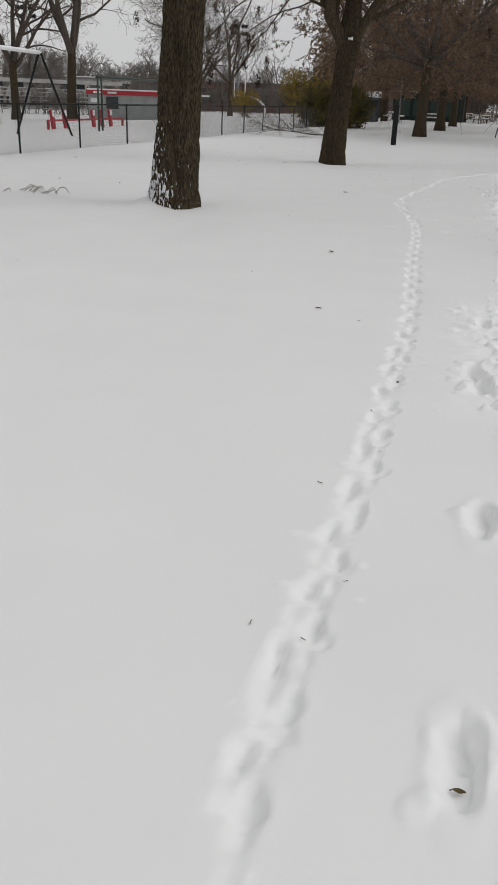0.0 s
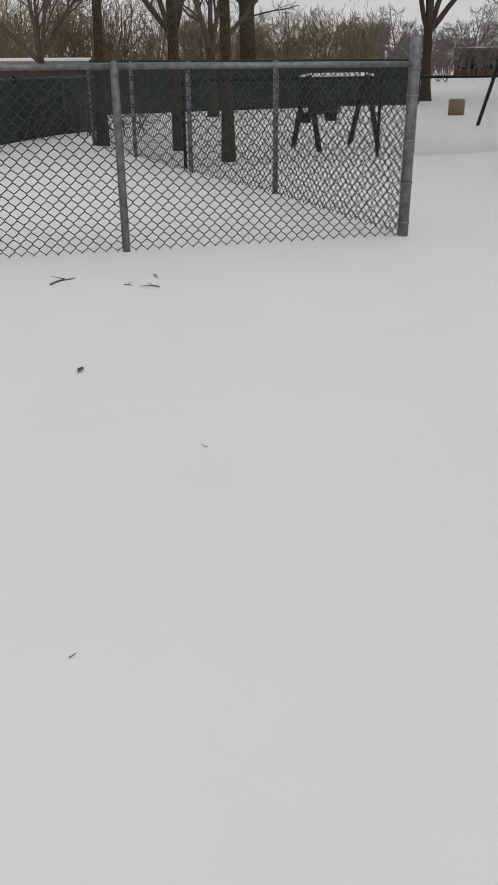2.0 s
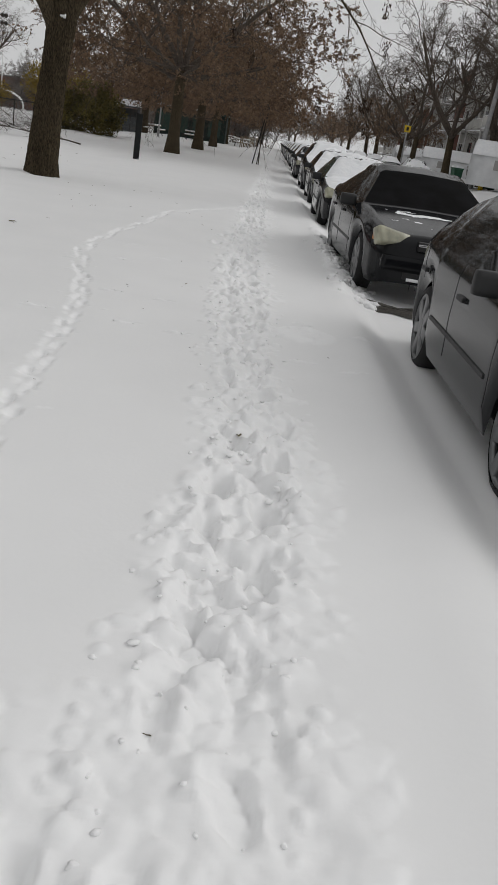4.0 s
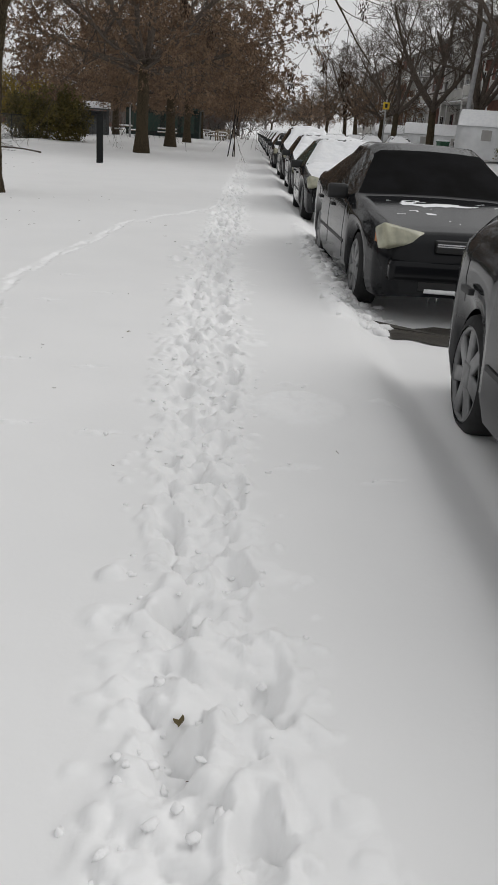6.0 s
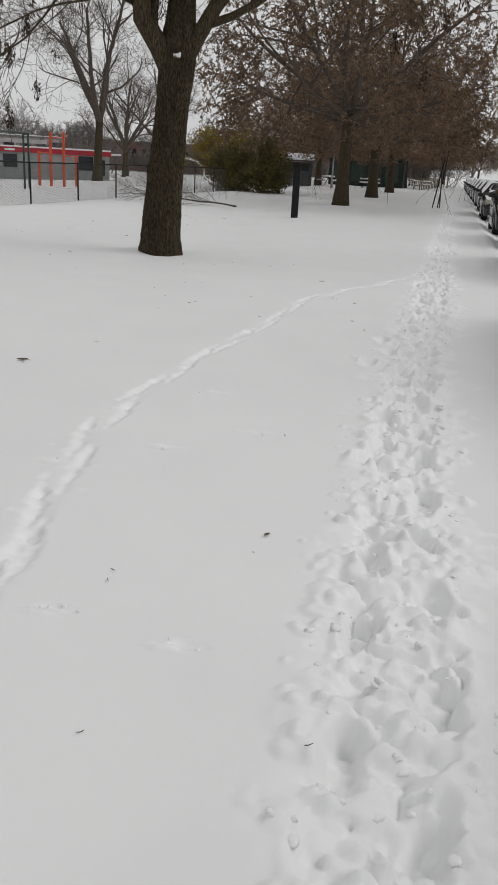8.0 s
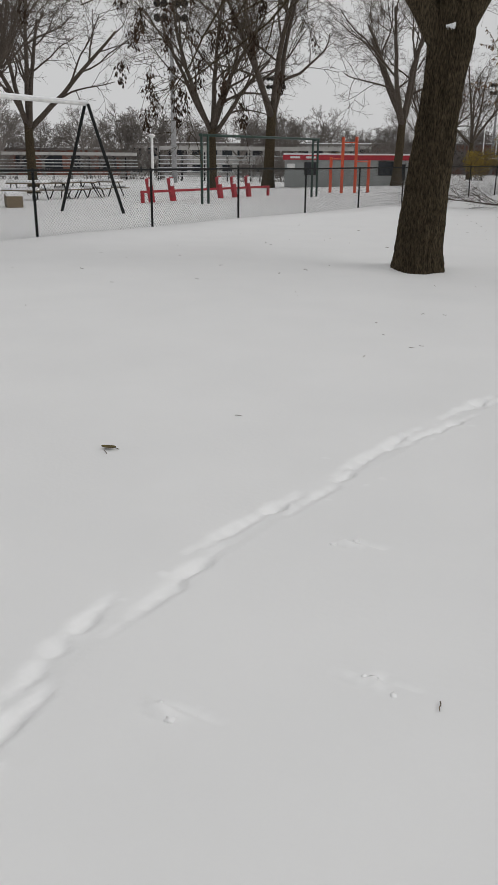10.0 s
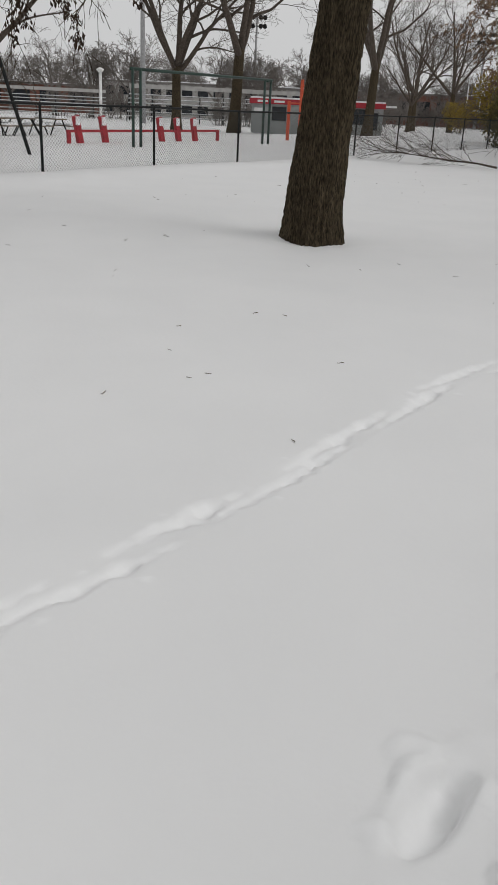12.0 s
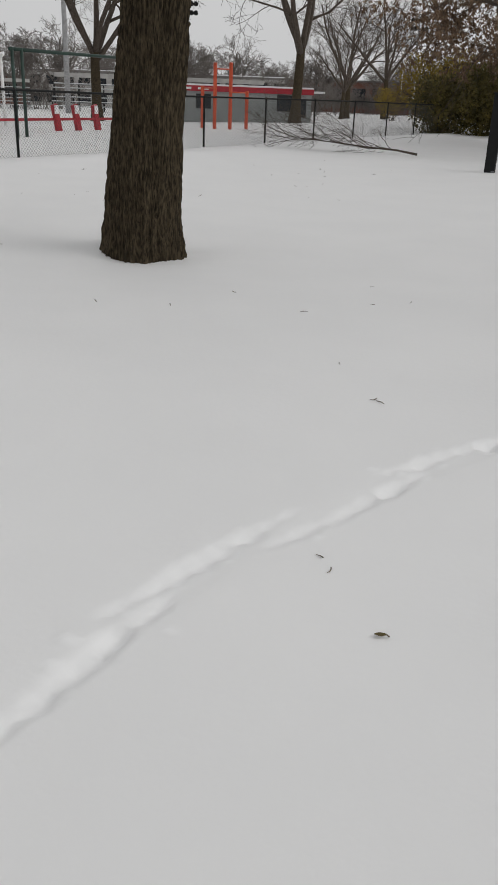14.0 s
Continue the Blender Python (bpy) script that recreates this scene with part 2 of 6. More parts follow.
def vnoise(x, y, s, seed=0):
    """Smooth value noise on arrays, -1 to 1, cells of s metres."""
    x, y = np.asarray(x, float) / s, np.asarray(y, float) / s
    xi, yi = np.floor(x), np.floor(y)
    fx, fy = x - xi, y - yi
    fx, fy = fx * fx * (3 - 2 * fx), fy * fy * (3 - 2 * fy)

    def h(a, b):
        v = np.sin(a * 127.1 + b * 311.7 + seed * 74.7) * 43758.5453
        return (v - np.floor(v)) * 2 - 1
    return (h(xi, yi) * (1 - fx) + h(xi + 1, yi) * fx) * (1 - fy) + (h(xi, yi + 1) * (1 - fx) + h(xi + 1, yi + 1) * fx) * fy


def sstep(a, b, v):
    t = np.clip((np.asarray(v, float) - a) / (b - a), 0, 1)
    return t * t * (3 - 2 * t)


def ground_base(x, y):
    """The lie of the land: park lawn, playing field beyond the fence, kerb and street, front yards."""
    x, y = np.asarray(x, float), np.asarray(y, float)
    z = 0.016 * vnoise(x, y, 4.0, 1) + 0.004 * vnoise(x, y, 1.6, 2)
    z = z - np.clip((-x - 19) * 0.035, 0, 1.15)
    z = z + 0.10 * np.exp(-((x + 11.4) / 0.8) ** 2) * sstep(18, 26, y) * (0.6 + 0.4 * vnoise(x, y, 2.5, 3))
    edge = 0.62 + 0.06 * vnoise(y, y * 0, 2.2, 4)
    z = z - 0.13 * sstep(edge, edge + 0.34, x) + 0.02 * np.exp(-((x - edge + 0.1) / 0.15) ** 2)
    z = z + 0.05 * sstep(2.8, 3.6, x) * (1 - sstep(8.5, 9.0, x)) * vnoise(x, y, 0.7, 5) * 0.5
    z = z + 0.55 * sstep(10.3, 12.6, x) + 0.3 * sstep(12.6, 18, x)
    return z


def gz(x, y):
    return float(ground_base(x, y))


# ---- trees ----
def grow(rng, out, p, d, length, rad, level, spec):
    """One limb as a polyline with its own limbs along it. out: list of (points, radii, level)."""
    segs, kids, spread, shrink, lift = spec[level]
    pts, rads = [Vector(p)], [rad]
    d = Vector(d).normalized()
    for i in range(segs):
        jit = Vector((rng.gauss(0, 1), rng.gauss(0, 1), rng.gauss(0, 0.7))) * (0.16 if level else 0.07)
        d = (d + jit + Vector((0, 0, lift))).normalized()
        pts.append(pts[-1] + d * length / segs)
        rads.append(rad * (1 - (0.62 if level + 1 < len(spec) else 0.75) * (i + 1) / segs))
    out.append((pts, rads, level))
    if level + 1 >= len(spec):
        return
    for k in range(kids):
        f = 0.28 + 0.72 * (k + rng.random() * 0.8) / kids
        f = min(f, 1.0)
        i = min(int(f * segs), segs - 1)
        u = f * segs - i
        q = pts[i].lerp(pts[i + 1], u)
        ax = (pts[i + 1] - pts[i]).normalized()
        side = ax.orthogonal().normalized()
        side.rotate(Matrix.Rotation(2.4 * k + rng.uniform(-0.6, 0.6), 3, ax))
        ang = radians(spread + rng.uniform(-14, 14))
        nd = ax * math.cos(ang) + side * math.sin(ang)
        r2 = (rads[i] + (rads[i + 1] - rads[i]) * u) * rng.uniform(0.42, 0.62)
        grow(rng, out, q, nd, length * shrink * rng.uniform(0.7, 1.2) * (1.1 - 0.45 * f), r2, level + 1, spec)


SIDES = (8, 6, 4, 3, 3, 3)


def limbs_mesh(limbs, min_rad=0.0):
    V, Fc = [], []
    for pts, rads, lv in limbs:
        tube_data(V, Fc, pts, [max(r, min_rad) for r in rads], SIDES[min(lv, 5)], cap=lv < 2)
    return V, Fc


def leaves_mesh(rng, limbs, levels, per, size, hang, slim=0.45, floor_z=0.0):
    """Small folded leaves hung along the finest limbs."""
    V, Fc = [], []
    for pts, rads, lv in limbs:
        if lv not in levels:
            continue
        for _ in range(per):
            i = rng.randrange(len(pts) - 1)
            p = pts[i].lerp(pts[i + 1], rng.random())
            if p.z < floor_z:
                continue
            d = Vector((rng.gauss(0, 1), rng.gauss(0, 1), rng.gauss(0, 0.6) - hang)).normalized()
            s = d.cross(Vector((rng.gauss(0, 1), rng.gauss(0, 1), rng.gauss(0, 1)))).normalized()
            L = size * rng.uniform(0.6, 1.35)
            up = d.cross(s) * L * 0.15
            o = len(V)
            V += [tuple(p), tuple(p + d * L * 0.5 + s * L * slim * 0.5 + up), tuple(p + d * L), tuple(p + d * L * 0.5 - s * L * slim * 0.5 + up)]
            Fc += [(o, o + 1, o + 2), (o, o + 2, o + 3)]
    return V, Fc


def seed_mesh(rng, limbs, levels, chance, size):
    """Hanging bunches of seed keys: a few slim blades under a twig's end."""
    V, Fc = [], []
    for pts, rads, lv in limbs:
        if lv not in levels or rng.random() > chance:
            continue
        p0 = pts[-1]
        for _ in range(rng.randint(45, 75)):
            p = p0 + Vector((rng.gauss(0, 0.035), rng.gauss(0, 0.035), rng.uniform(-0.26, 0.02)))
            d = Vector((rng.gauss(0, 0.4), rng.gauss(0, 0.4), -1)).normalized()
            s = d.orthogonal().normalized()
            s.rotate(Matrix.Rotation(rng.uniform(0, 6.3), 3, d))
            L = size * rng.uniform(0.6, 1.3)
            o = len(V)
            V += [tuple(p), tuple(p + d * L * 0.6 + s * L * 0.20), tuple(p + d * L), tuple(p + d * L * 0.6 - s * L * 0.20)]
            Fc.append((o, o + 1, o + 2, o + 3))
    return V, Fc


def bare_tree(seed, trunk_h, trunk_r, limb_len, limbs_n, spec, spread=32, min_rad=0.0):
    """Trunk and limbs of a leafless tree at the origin."""
    rng = random.Random(seed)
    out = []
    pts, rads = [Vector((0, 0, -0.15))], [trunk_r * 1.45]
    lean = Vector((rng.gauss(0, 0.03), rng.gauss(0, 0.03), 1))
    for i in range(1, 9):
        pts.append(Vector((lean.x * trunk_h * i / 8, lean.y * trunk_h * i / 8, trunk_h * i / 8)))
        rads.append(trunk_r * (1.16 if i == 1 else 1.0 - 0.025 * i))
    trunk = [(pts, rads, 0)]
    top = pts[-1]
    for k in range(limbs_n):
        a = 2 * math.pi * k / limbs_n + rng.uniform(-0.4, 0.4)
        tilt = radians(rng.uniform(spread - 14, spread + 12)) * (0.25 if k == 0 else 1)
        d = Vector((math.sin(tilt) * math.cos(a), math.sin(tilt) * math.sin(a), math.cos(tilt)))
        start = top - Vector((0, 0, rng.uniform(0, trunk_h * 0.16)))
        grow(rng, out, start, d, limb_len * rng.uniform(0.8, 1.15), trunk_r * rng.uniform(0.5, 0.66), 0, spec)
    return rng, trunk, out


# ---- ground: one sheet of snow from the lawn to the horizon ----
def graded(stops):
    """Grid lines from stops of (value, step)."""
    vals = []
    for (a, s), (b, _) in zip(stops, stops[1:]):
        k = max(1, int(round((b - a) / s)))
        vals += [a + (b - a) * i / k for i in range(k)]
    vals.append(stops[-1][0])
    return np.array(vals)


XS = graded([(-2500, 600), (-700, 150), (-100, 12), (-40, 3), (-14, 0.5), (-8, 0.2), (-4.4, 0.06), (-2.5, 0.018), (-0.95, 0.0115), (0.30, 0.03), (1.5, 0.08), (3, 0.3), (14, 1.0), (30, 6), (100, 60), (700, 600), (2500, 600)])
YS = graded([(-2500, 600), (-700, 150), (-60, 8), (-8, 0.5), (-1, 0.1), (0.2, 0.02), (3, 0.012), (12, 0.018), (18, 0.026), (22, 0.045), (32, 0.12), (50, 0.4), (80, 3), (200, 30), (700, 300), (2500, 600)])
X, Y = np.meshgrid(XS, YS)
Z = ground_base(X, Y)
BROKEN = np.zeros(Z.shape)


def dent(cx, cy, rx, ry, depth, turn=0.0, rim=0.25, lop=0.0, broken=0.0, wob=0.22):
    """Presses a foot-shaped hollow with a soft raised rim into the snow."""
    R = max(rx, ry) * 2.2
    i0, i1 = np.searchsorted(YS, (cy - R, cy + R))
    j0, j1 = np.searchsorted(XS, (cx - R, cx + R))
    if i1 <= i0 or j1 <= j0:
        return
    dx, dy = X[i0:i1, j0:j1] - cx, Y[i0:i1, j0:j1] - cy
    c, s = math.cos(turn), math.sin(turn)
    u, v = (dx * c + dy * s) / rx, (-dx * s + dy * c) / ry
    w = 1 + wob * vnoise(dx + cx, dy + cy, 0.06, 9)
    q = np.sqrt(u * u + v * v) * w
    Z[i0:i1, j0:j1] += -depth * (1 - sstep(0.68, 1.08, q)) * (1 - lop + lop * np.clip(1 + 0.9 * u, 0.1, 1.8)) + depth * rim * np.exp(-((q - 1.35) / 0.28) ** 2)
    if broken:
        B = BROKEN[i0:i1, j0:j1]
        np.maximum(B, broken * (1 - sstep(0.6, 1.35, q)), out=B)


rs = random.Random(5)
# single trail of prints that swings away from the beaten path and back
TRAIL = [(-0.99, 0.3), (-1.0, 1.2), (-1.0, 2.2), (-1.07, 3.6), (-1.09, 4.6), (-1.18, 5.8), (-1.29, 6.9), (-1.4, 8.2), (-1.5, 9.4), (-1.62, 10.4), (-1.85, 11.5), (-2.1, 12.6),
         (-2.12, 13.6), (-2.08, 14.5), (-1.96, 15.7), (-1.88, 16.6), (-1.86, 17.3), (-1.78, 18.0), (-1.5, 18.8), (-1.2, 19.5), (-0.9, 20.4), (-0.6, 21.6)]
acc, side = 0.0, 1
for (x0, y0), (x1, y1) in zip(TRAIL, TRAIL[1:]):
    L = math.hypot(x1 - x0, y1 - y0)
    a = math.atan2(-(x1 - x0), y1 - y0)
    n = max(1, int(L / 0.06))
    for i in range(n):
        f = i / n
        dent(x0 + (x1 - x0) * f, y0 + (y1 - y0) * f, 0.065, 0.10, 0.0015, a, 0.05, 0.6)
    while acc < L:
        f = acc / L
        late = float(sstep(9, 12, y0))
        px, py = x0 + (x1 - x0) * f + side * (0.034 + 0.002 * late) * math.cos(a), y0 + (y1 - y0) * f + side * 0.055 * math.sin(a)
        ln = rs.uniform(0.09, 0.16) + late * rs.uniform(0.16, 0.30)
        # a drag mark: a string of small overlapping scoops with ragged edges
        k = max(2, int(ln / 0.045))
        tw = a + rs.uniform(-0.10, 0.10)
        for j in range(k + 1):
            u = (j / k * 2 - 1) * ln
            taper = 1 - 0.45 * abs(j / k * 2 - 1)
            dent(px - u * math.sin(tw) + rs.gauss(0, 0.005), py + u * math.cos(tw), (0.047 - 0.008 * late) * taper * rs.uniform(0.85, 1.15), 0.062, 0.011 * taper, tw, 0.05, 0.75, 1.0, 0.45)
        dent(px - ln * 0.5 * math.sin(tw), py + ln * 0.5 * math.cos(tw), 0.036, 0.06, 0.016, tw, 0.15, 0.4, 1.0)
        for j in range(3):
            r = rs.uniform(0.008, 0.02)
            dent(px + rs.gauss(0, 0.07), py + rs.uniform(-1, 1) * ln, r, r * 1.3, -0.35 * r, rs.uniform(0, 3), 0.0, 0.0, 1.0)
        side = -side
        acc += rs.uniform(0.17, 0.24) + late * rs.uniform(0.26, 0.44)
    acc -= L


def path_x(y):
    """Middle of the beaten path."""
    return -0.27 + 0.11 * np.exp(-((y - 7.6) / 0.9) ** 2) - 0.05 * sstep(8.5, 10, y) - 0.12 * sstep(10, 13.5, y)


def clods(x, y, s, seed, lift=0.5):
    """Overlapping rounded clods of about s metres with creases between them, 0 to 1."""
    w = 0.30 * s
    x, y = x + w * vnoise(x, y, s * 0.55, seed + 40), y + w * vnoise(x, y, s * 0.55, seed + 41)
    xi, yi = np.floor(x / s), np.floor(y / s)
    best = np.zeros(np.shape(x))

    def h(a, b, k):
        v = np.sin(a * 127.1 + b * 311.7 + (seed + k) * 74.7) * 43758.5453
        return v - np.floor(v)
    for di in (-1, 0, 1):
        for dj in (-1, 0, 1):
            a, b = xi + di, yi + dj
            cx, cy = (a + 0.15 + 0.7 * h(a, b, 0)) * s, (b + 0.15 + 0.7 * h(a, b, 1)) * s
            r = s * (0.55 + 0.55 * h(a, b, 2))
            dx, dy = x - cx, y - cy
            q = (dx * dx + dy * dy) / (r * r)
            tilt = 1 + 0.9 * ((h(a, b, 4) - 0.5) * dx + (h(a, b, 5) - 0.5) * dy) / r
            best = np.maximum(best, (lift + (1 - lift) * h(a, b, 3)) * np.clip(1 - q * q, 0, 1) ** 0.75 * tilt)
    return best


# beaten path: a trodden trough of clods and boot holes, softer and wider where it begins
i0, i1 = np.searchsorted(YS, (2.4, 82))
j0, j1 = np.searchsorted(XS, (-1.3, 0.9))
PX, PY = X[i0:i1, j0:j1], Y[i0:i1, j0:j1]
on = sstep(2.6, 4.4, PY) * (1 - sstep(60, 80, PY))
soft = 1 - sstep(5.0, 6.6, PY)
half = 0.17 + 0.04 * vnoise(PY, PY * 0, 0.55, 11) + 0.06 * vnoise(PX, PY, 0.16, 19) + 0.025 * vnoise(PX, PY, 0.05, 20) + 0.02 * sstep(12, 16, PY) + 0.15 * (1 - sstep(5.2, 6.0, PY))
off = np.abs(PX - path_x(PY)) / half
core = (1 - sstep(0.84, 1.12, off)) * on
hard = 0.080 * clods(PX, PY, 0.15, 12, 0.25) + 0.040 * clods(PX, PY, 0.07, 13, 0.15) + 0.020 * clods(PX, PY, 0.038, 14, 0.1) - 0.096
mild = 0.030 * clods(PX, PY, 0.26, 15) + 0.015 * clods(PX, PY, 0.11, 16, 0.2) + 0.004 * clods(PX, PY, 0.045, 17, 0.1) - 0.036
PZ = core * (hard * (1 - soft) + mild * soft)
# thrown snow along both edges
near = np.exp(-((off - 1.15) / 0.22) ** 2) * on * (0.35 + 0.65 * (1 - soft))
scuff = np.exp(-((off - 1.55) / 0.40) ** 2) * on * sstep(0.15, 0.45, vnoise(PX, PY, 0.5, 18))
PZ += near * 0.030 * np.clip(clods(PX, PY, 0.12, 21, 0.1) - 0.35, 0, 1) + scuff * 0.026 * np.clip(clods(PX, PY, 0.08, 22, 0.1) - 0.40, 0, 1)
# a flat heap thrown out towards the kerb
heap = np.clip(1 - ((PX - 0.17) / 0.26) ** 2 - ((PY - 10.2) / 0.30) ** 2, 0, 1)
PZ += sstep(0, 0.5, heap) * (0.006 + 0.022 * clods(PX, PY, 0.07, 23, 0.3))
Z[i0:i1, j0:j1] += PZ
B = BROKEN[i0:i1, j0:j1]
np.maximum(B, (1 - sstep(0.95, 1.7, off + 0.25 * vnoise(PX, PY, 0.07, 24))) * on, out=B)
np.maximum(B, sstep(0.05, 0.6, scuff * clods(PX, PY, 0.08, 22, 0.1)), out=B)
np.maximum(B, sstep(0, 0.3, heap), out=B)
# boot holes, left and right in turn, with a toe end that is deeper
y = 2.6
step_side = 1
while y < 34:
    c = float(path_x(y))
    soften = 1.0 if y > 6.3 else 0.6
    px, tw = c + step_side * rs.uniform(0.06, 0.13), rs.uniform(-0.25, 0.25)
    d = rs.uniform(0.026, 0.050) * soften
    dent(px, y, 0.056, 0.135, d, tw, 0.30, 0.15, 1.0, 0.30)
    dent(px + 0.07 * math.sin(tw), y + 0.06, 0.045, 0.055, d * 0.5, tw, 0.0, 0.0, 1.0, 0.35)
    step_side = -step_side
    y += rs.uniform(0.20, 0.34)
# loose clods
for k in range(900):
    y = 3.2 + 20 * rs.random() ** 1.3
    o = rs.choice((-1, 1)) * rs.gauss(0.22, 0.06) if rs.random() < 0.6 else rs.uniform(-0.22, 0.22)
    r = rs.uniform(0.012, 0.034)
    dent(float(path_x(y)) + o, y, r, r * rs.uniform(0.7, 1.5), -rs.uniform(0.3, 0.55) * r, rs.uniform(0, 3), 0.0, 0.0, 1.0, 0.5)
# separate boot prints before and beside the trodden part
for px, py in ((-0.52, 0.66), (-0.51, 1.96), (-0.56, 3.62), (-0.27, 3.67), (-0.62, 3.86), (-0.59, 5.13), (-0.25, 1.3), (-0.24, 2.8), (-0.83, 14.95), (-0.80, 15.92), (-0.70, 15.45)):
    dent(px, py, 0.058, 0.16, 0.040, rs.uniform(-0.08, 0.08), 0.12, 0.6, 1.0, 0.14)
    dent(px + 0.01, py + 0.07, 0.048, 0.07, 0.018, 0.0, 0.0, 0.3, 1.0, 0.3)
    for k in range(5):
        r = rs.uniform(0.02, 0.05)
        dent(px + rs.choice((-1, 1)) * rs.uniform(0.05, 0.12), py + rs.uniform(-0.2, 0.2), r, r * 1.4, -0.25 * r, rs.uniform(0, 3), 0.0, 0.0, 1.0, 0.4)
# shallow paired animal prints on the clean snow: scuffed side by side
for px, py in SMALL_PRINTS:
    for k in (-1, 1):
        for j in (-1, 0, 1):
            dent(px + 0.035 * k + 0.035 * j, py + 0.022 * k + rs.uniform(-0.006, 0.006), 0.034, 0.018, 0.007 if k > 0 else -0.008, rs.uniform(-0.3, 0.3), 0.10, 0.0, 1.0, 0.45)
# dug-out strip beside the parked cars
kerb = sstep(0.5, 0.62, X) * (1 - sstep(0.95, 1.1, X)) * sstep(12.2, 12.8, Y) * (1 - sstep(17.5, 20, Y))
i0, i1 = np.searchsorted(YS, (12.0, 20.2))
j0, j1 = np.searchsorted(XS, (0.4, 1.2))
Z[i0:i1, j0:j1] += kerb[i0:i1, j0:j1] * (0.09 * clods(X[i0:i1, j0:j1], Y[i0:i1, j0:j1], 0.22, 21) + 0.04 * clods(X[i0:i1, j0:j1], Y[i0:i1, j0:j1], 0.1, 22) - 0.06)
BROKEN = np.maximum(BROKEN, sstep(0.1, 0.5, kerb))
# hollow round the two near trunks
for tx, ty in ((-5.12, 10.72), (-5.05, 22.05)):
    d = np.hypot(X - tx, Y - ty)
    Z -= (0.08 if ty > 15 else 0.03) * np.exp(-(d / 1.6) ** 2)
    lee = np.clip((tx - X) / np.maximum(d, 0.05), 0, 1)
    Z += -0.03 * np.exp(-((d - 0.42) / 0.12) ** 2) * (1 - lee) + (0.13 if ty < 15 else 0.04) * lee * np.exp(-((d - 0.40) / 0.24) ** 2)

ny, nx = X.shape
me = bpy.data.meshes.new("ground")
idx = np.arange(ny * nx).reshape(ny, nx)
quads = np.stack([idx[:-1, :-1], idx[:-1, 1:], idx[1:, 1:], idx[1:, :-1]], -1).reshape(-1, 4)
me.vertices.add(nx * ny)
me.vertices.foreach_set("co", np.stack([X, Y, Z], -1).astype(np.float32).ravel())
me.loops.add(quads.size)
me.loops.foreach_set("vertex_index", quads.ravel().astype(np.int32))
me.polygons.add(len(quads))
me.polygons.foreach_set("loop_start", np.arange(0, quads.size, 4, dtype=np.int32))
me.polygons.foreach_set("use_smooth", np.ones(len(quads), dtype=bool))
me.update(calc_edges=True)
me.materials.append(SNOW)
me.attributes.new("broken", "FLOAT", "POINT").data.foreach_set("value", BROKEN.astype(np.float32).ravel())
tagged(new("ground", me), "deep white snow with a beaten path and trails of prints", "snow", kind="structure")


def snow_at(x, y):
    """Height of the finished snow surface."""
    i, j = min(np.searchsorted(YS, y), ny - 1), min(np.searchsorted(XS, x), nx - 1)
    return float(Z[i, j])


# loose lumps of snow kicked up on the path, beside it and where the cars were dug out
LUMPS = []
for sub_d in (1, 2):
    bm = bmesh.new()
    bmesh.ops.create_icosphere(bm, subdivisions=sub_d, radius=1.0)
    LUMPS.append(([v.co.copy() for v in bm.verts], [tuple(v.index for v in f.verts) for f in bm.faces]))
    bm.free()
rc = random.Random(29)
spots = []
for k in range(700):
    y = 3.4 + 19 * rc.random() ** 1.0
    if k % 4:
        h = 0.20
        spots.append((float(path_x(y)) + h * rc.uniform(-1.0, 1.0), y, rc.uniform(0.004, 0.008) if y < 7 else rc.uniform(0.005, 0.013)))
    elif y < 14:
        spots.append((float(path_x(y)) + rc.choice((-1, 1)) * (0.18 + abs(rc.gauss(0, 0.05))), y, rc.uniform(0.006, 0.013)))
for k in range(420):
    spots.append((0.86 + rc.gauss(0, 0.13), rc.uniform(12.5, 17.5), rc.uniform(0.012, 0.05)))
for px, py in SMALL_PRINTS:
    for k in range(4):
        spots.append((px + rc.gauss(0, 0.05), py + rc.gauss(0, 0.02), rc.uniform(0.006, 0.012)))
V, Fc = [], []
for x, y, r in spots:
    co, fs = LUMPS[1 if r > 0.008 and y < 14 else 0]
    z, o, ph = snow_at(x, y) + r * rc.uniform(-0.30, 0.05), len(V), rc.uniform(0, 50)
    sx, sy, sz, a = rc.uniform(0.8, 1.9), rc.uniform(0.8, 1.5), rc.uniform(0.5, 0.85), rc.uniform(0, 6.3)
    ca, sa = math.cos(a), math.sin(a)
    for c in co:
        q = 1 + 0.40 * noise.noise(c * 1.3 + Vector((ph, 0, 0))) + 0.45 * noise.noise(c * 3.1 + Vector((0, ph, 0)))
        u, v = c.x * sx * q * r, c.y * sy * q * r
        V.append((x + u * ca - v * sa, y + u * sa + v * ca, z + c.z * sz * q * r))
    Fc += [tuple(i + o for i in f) for f in fs]
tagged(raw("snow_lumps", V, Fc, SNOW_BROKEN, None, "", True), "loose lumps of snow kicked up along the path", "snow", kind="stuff")


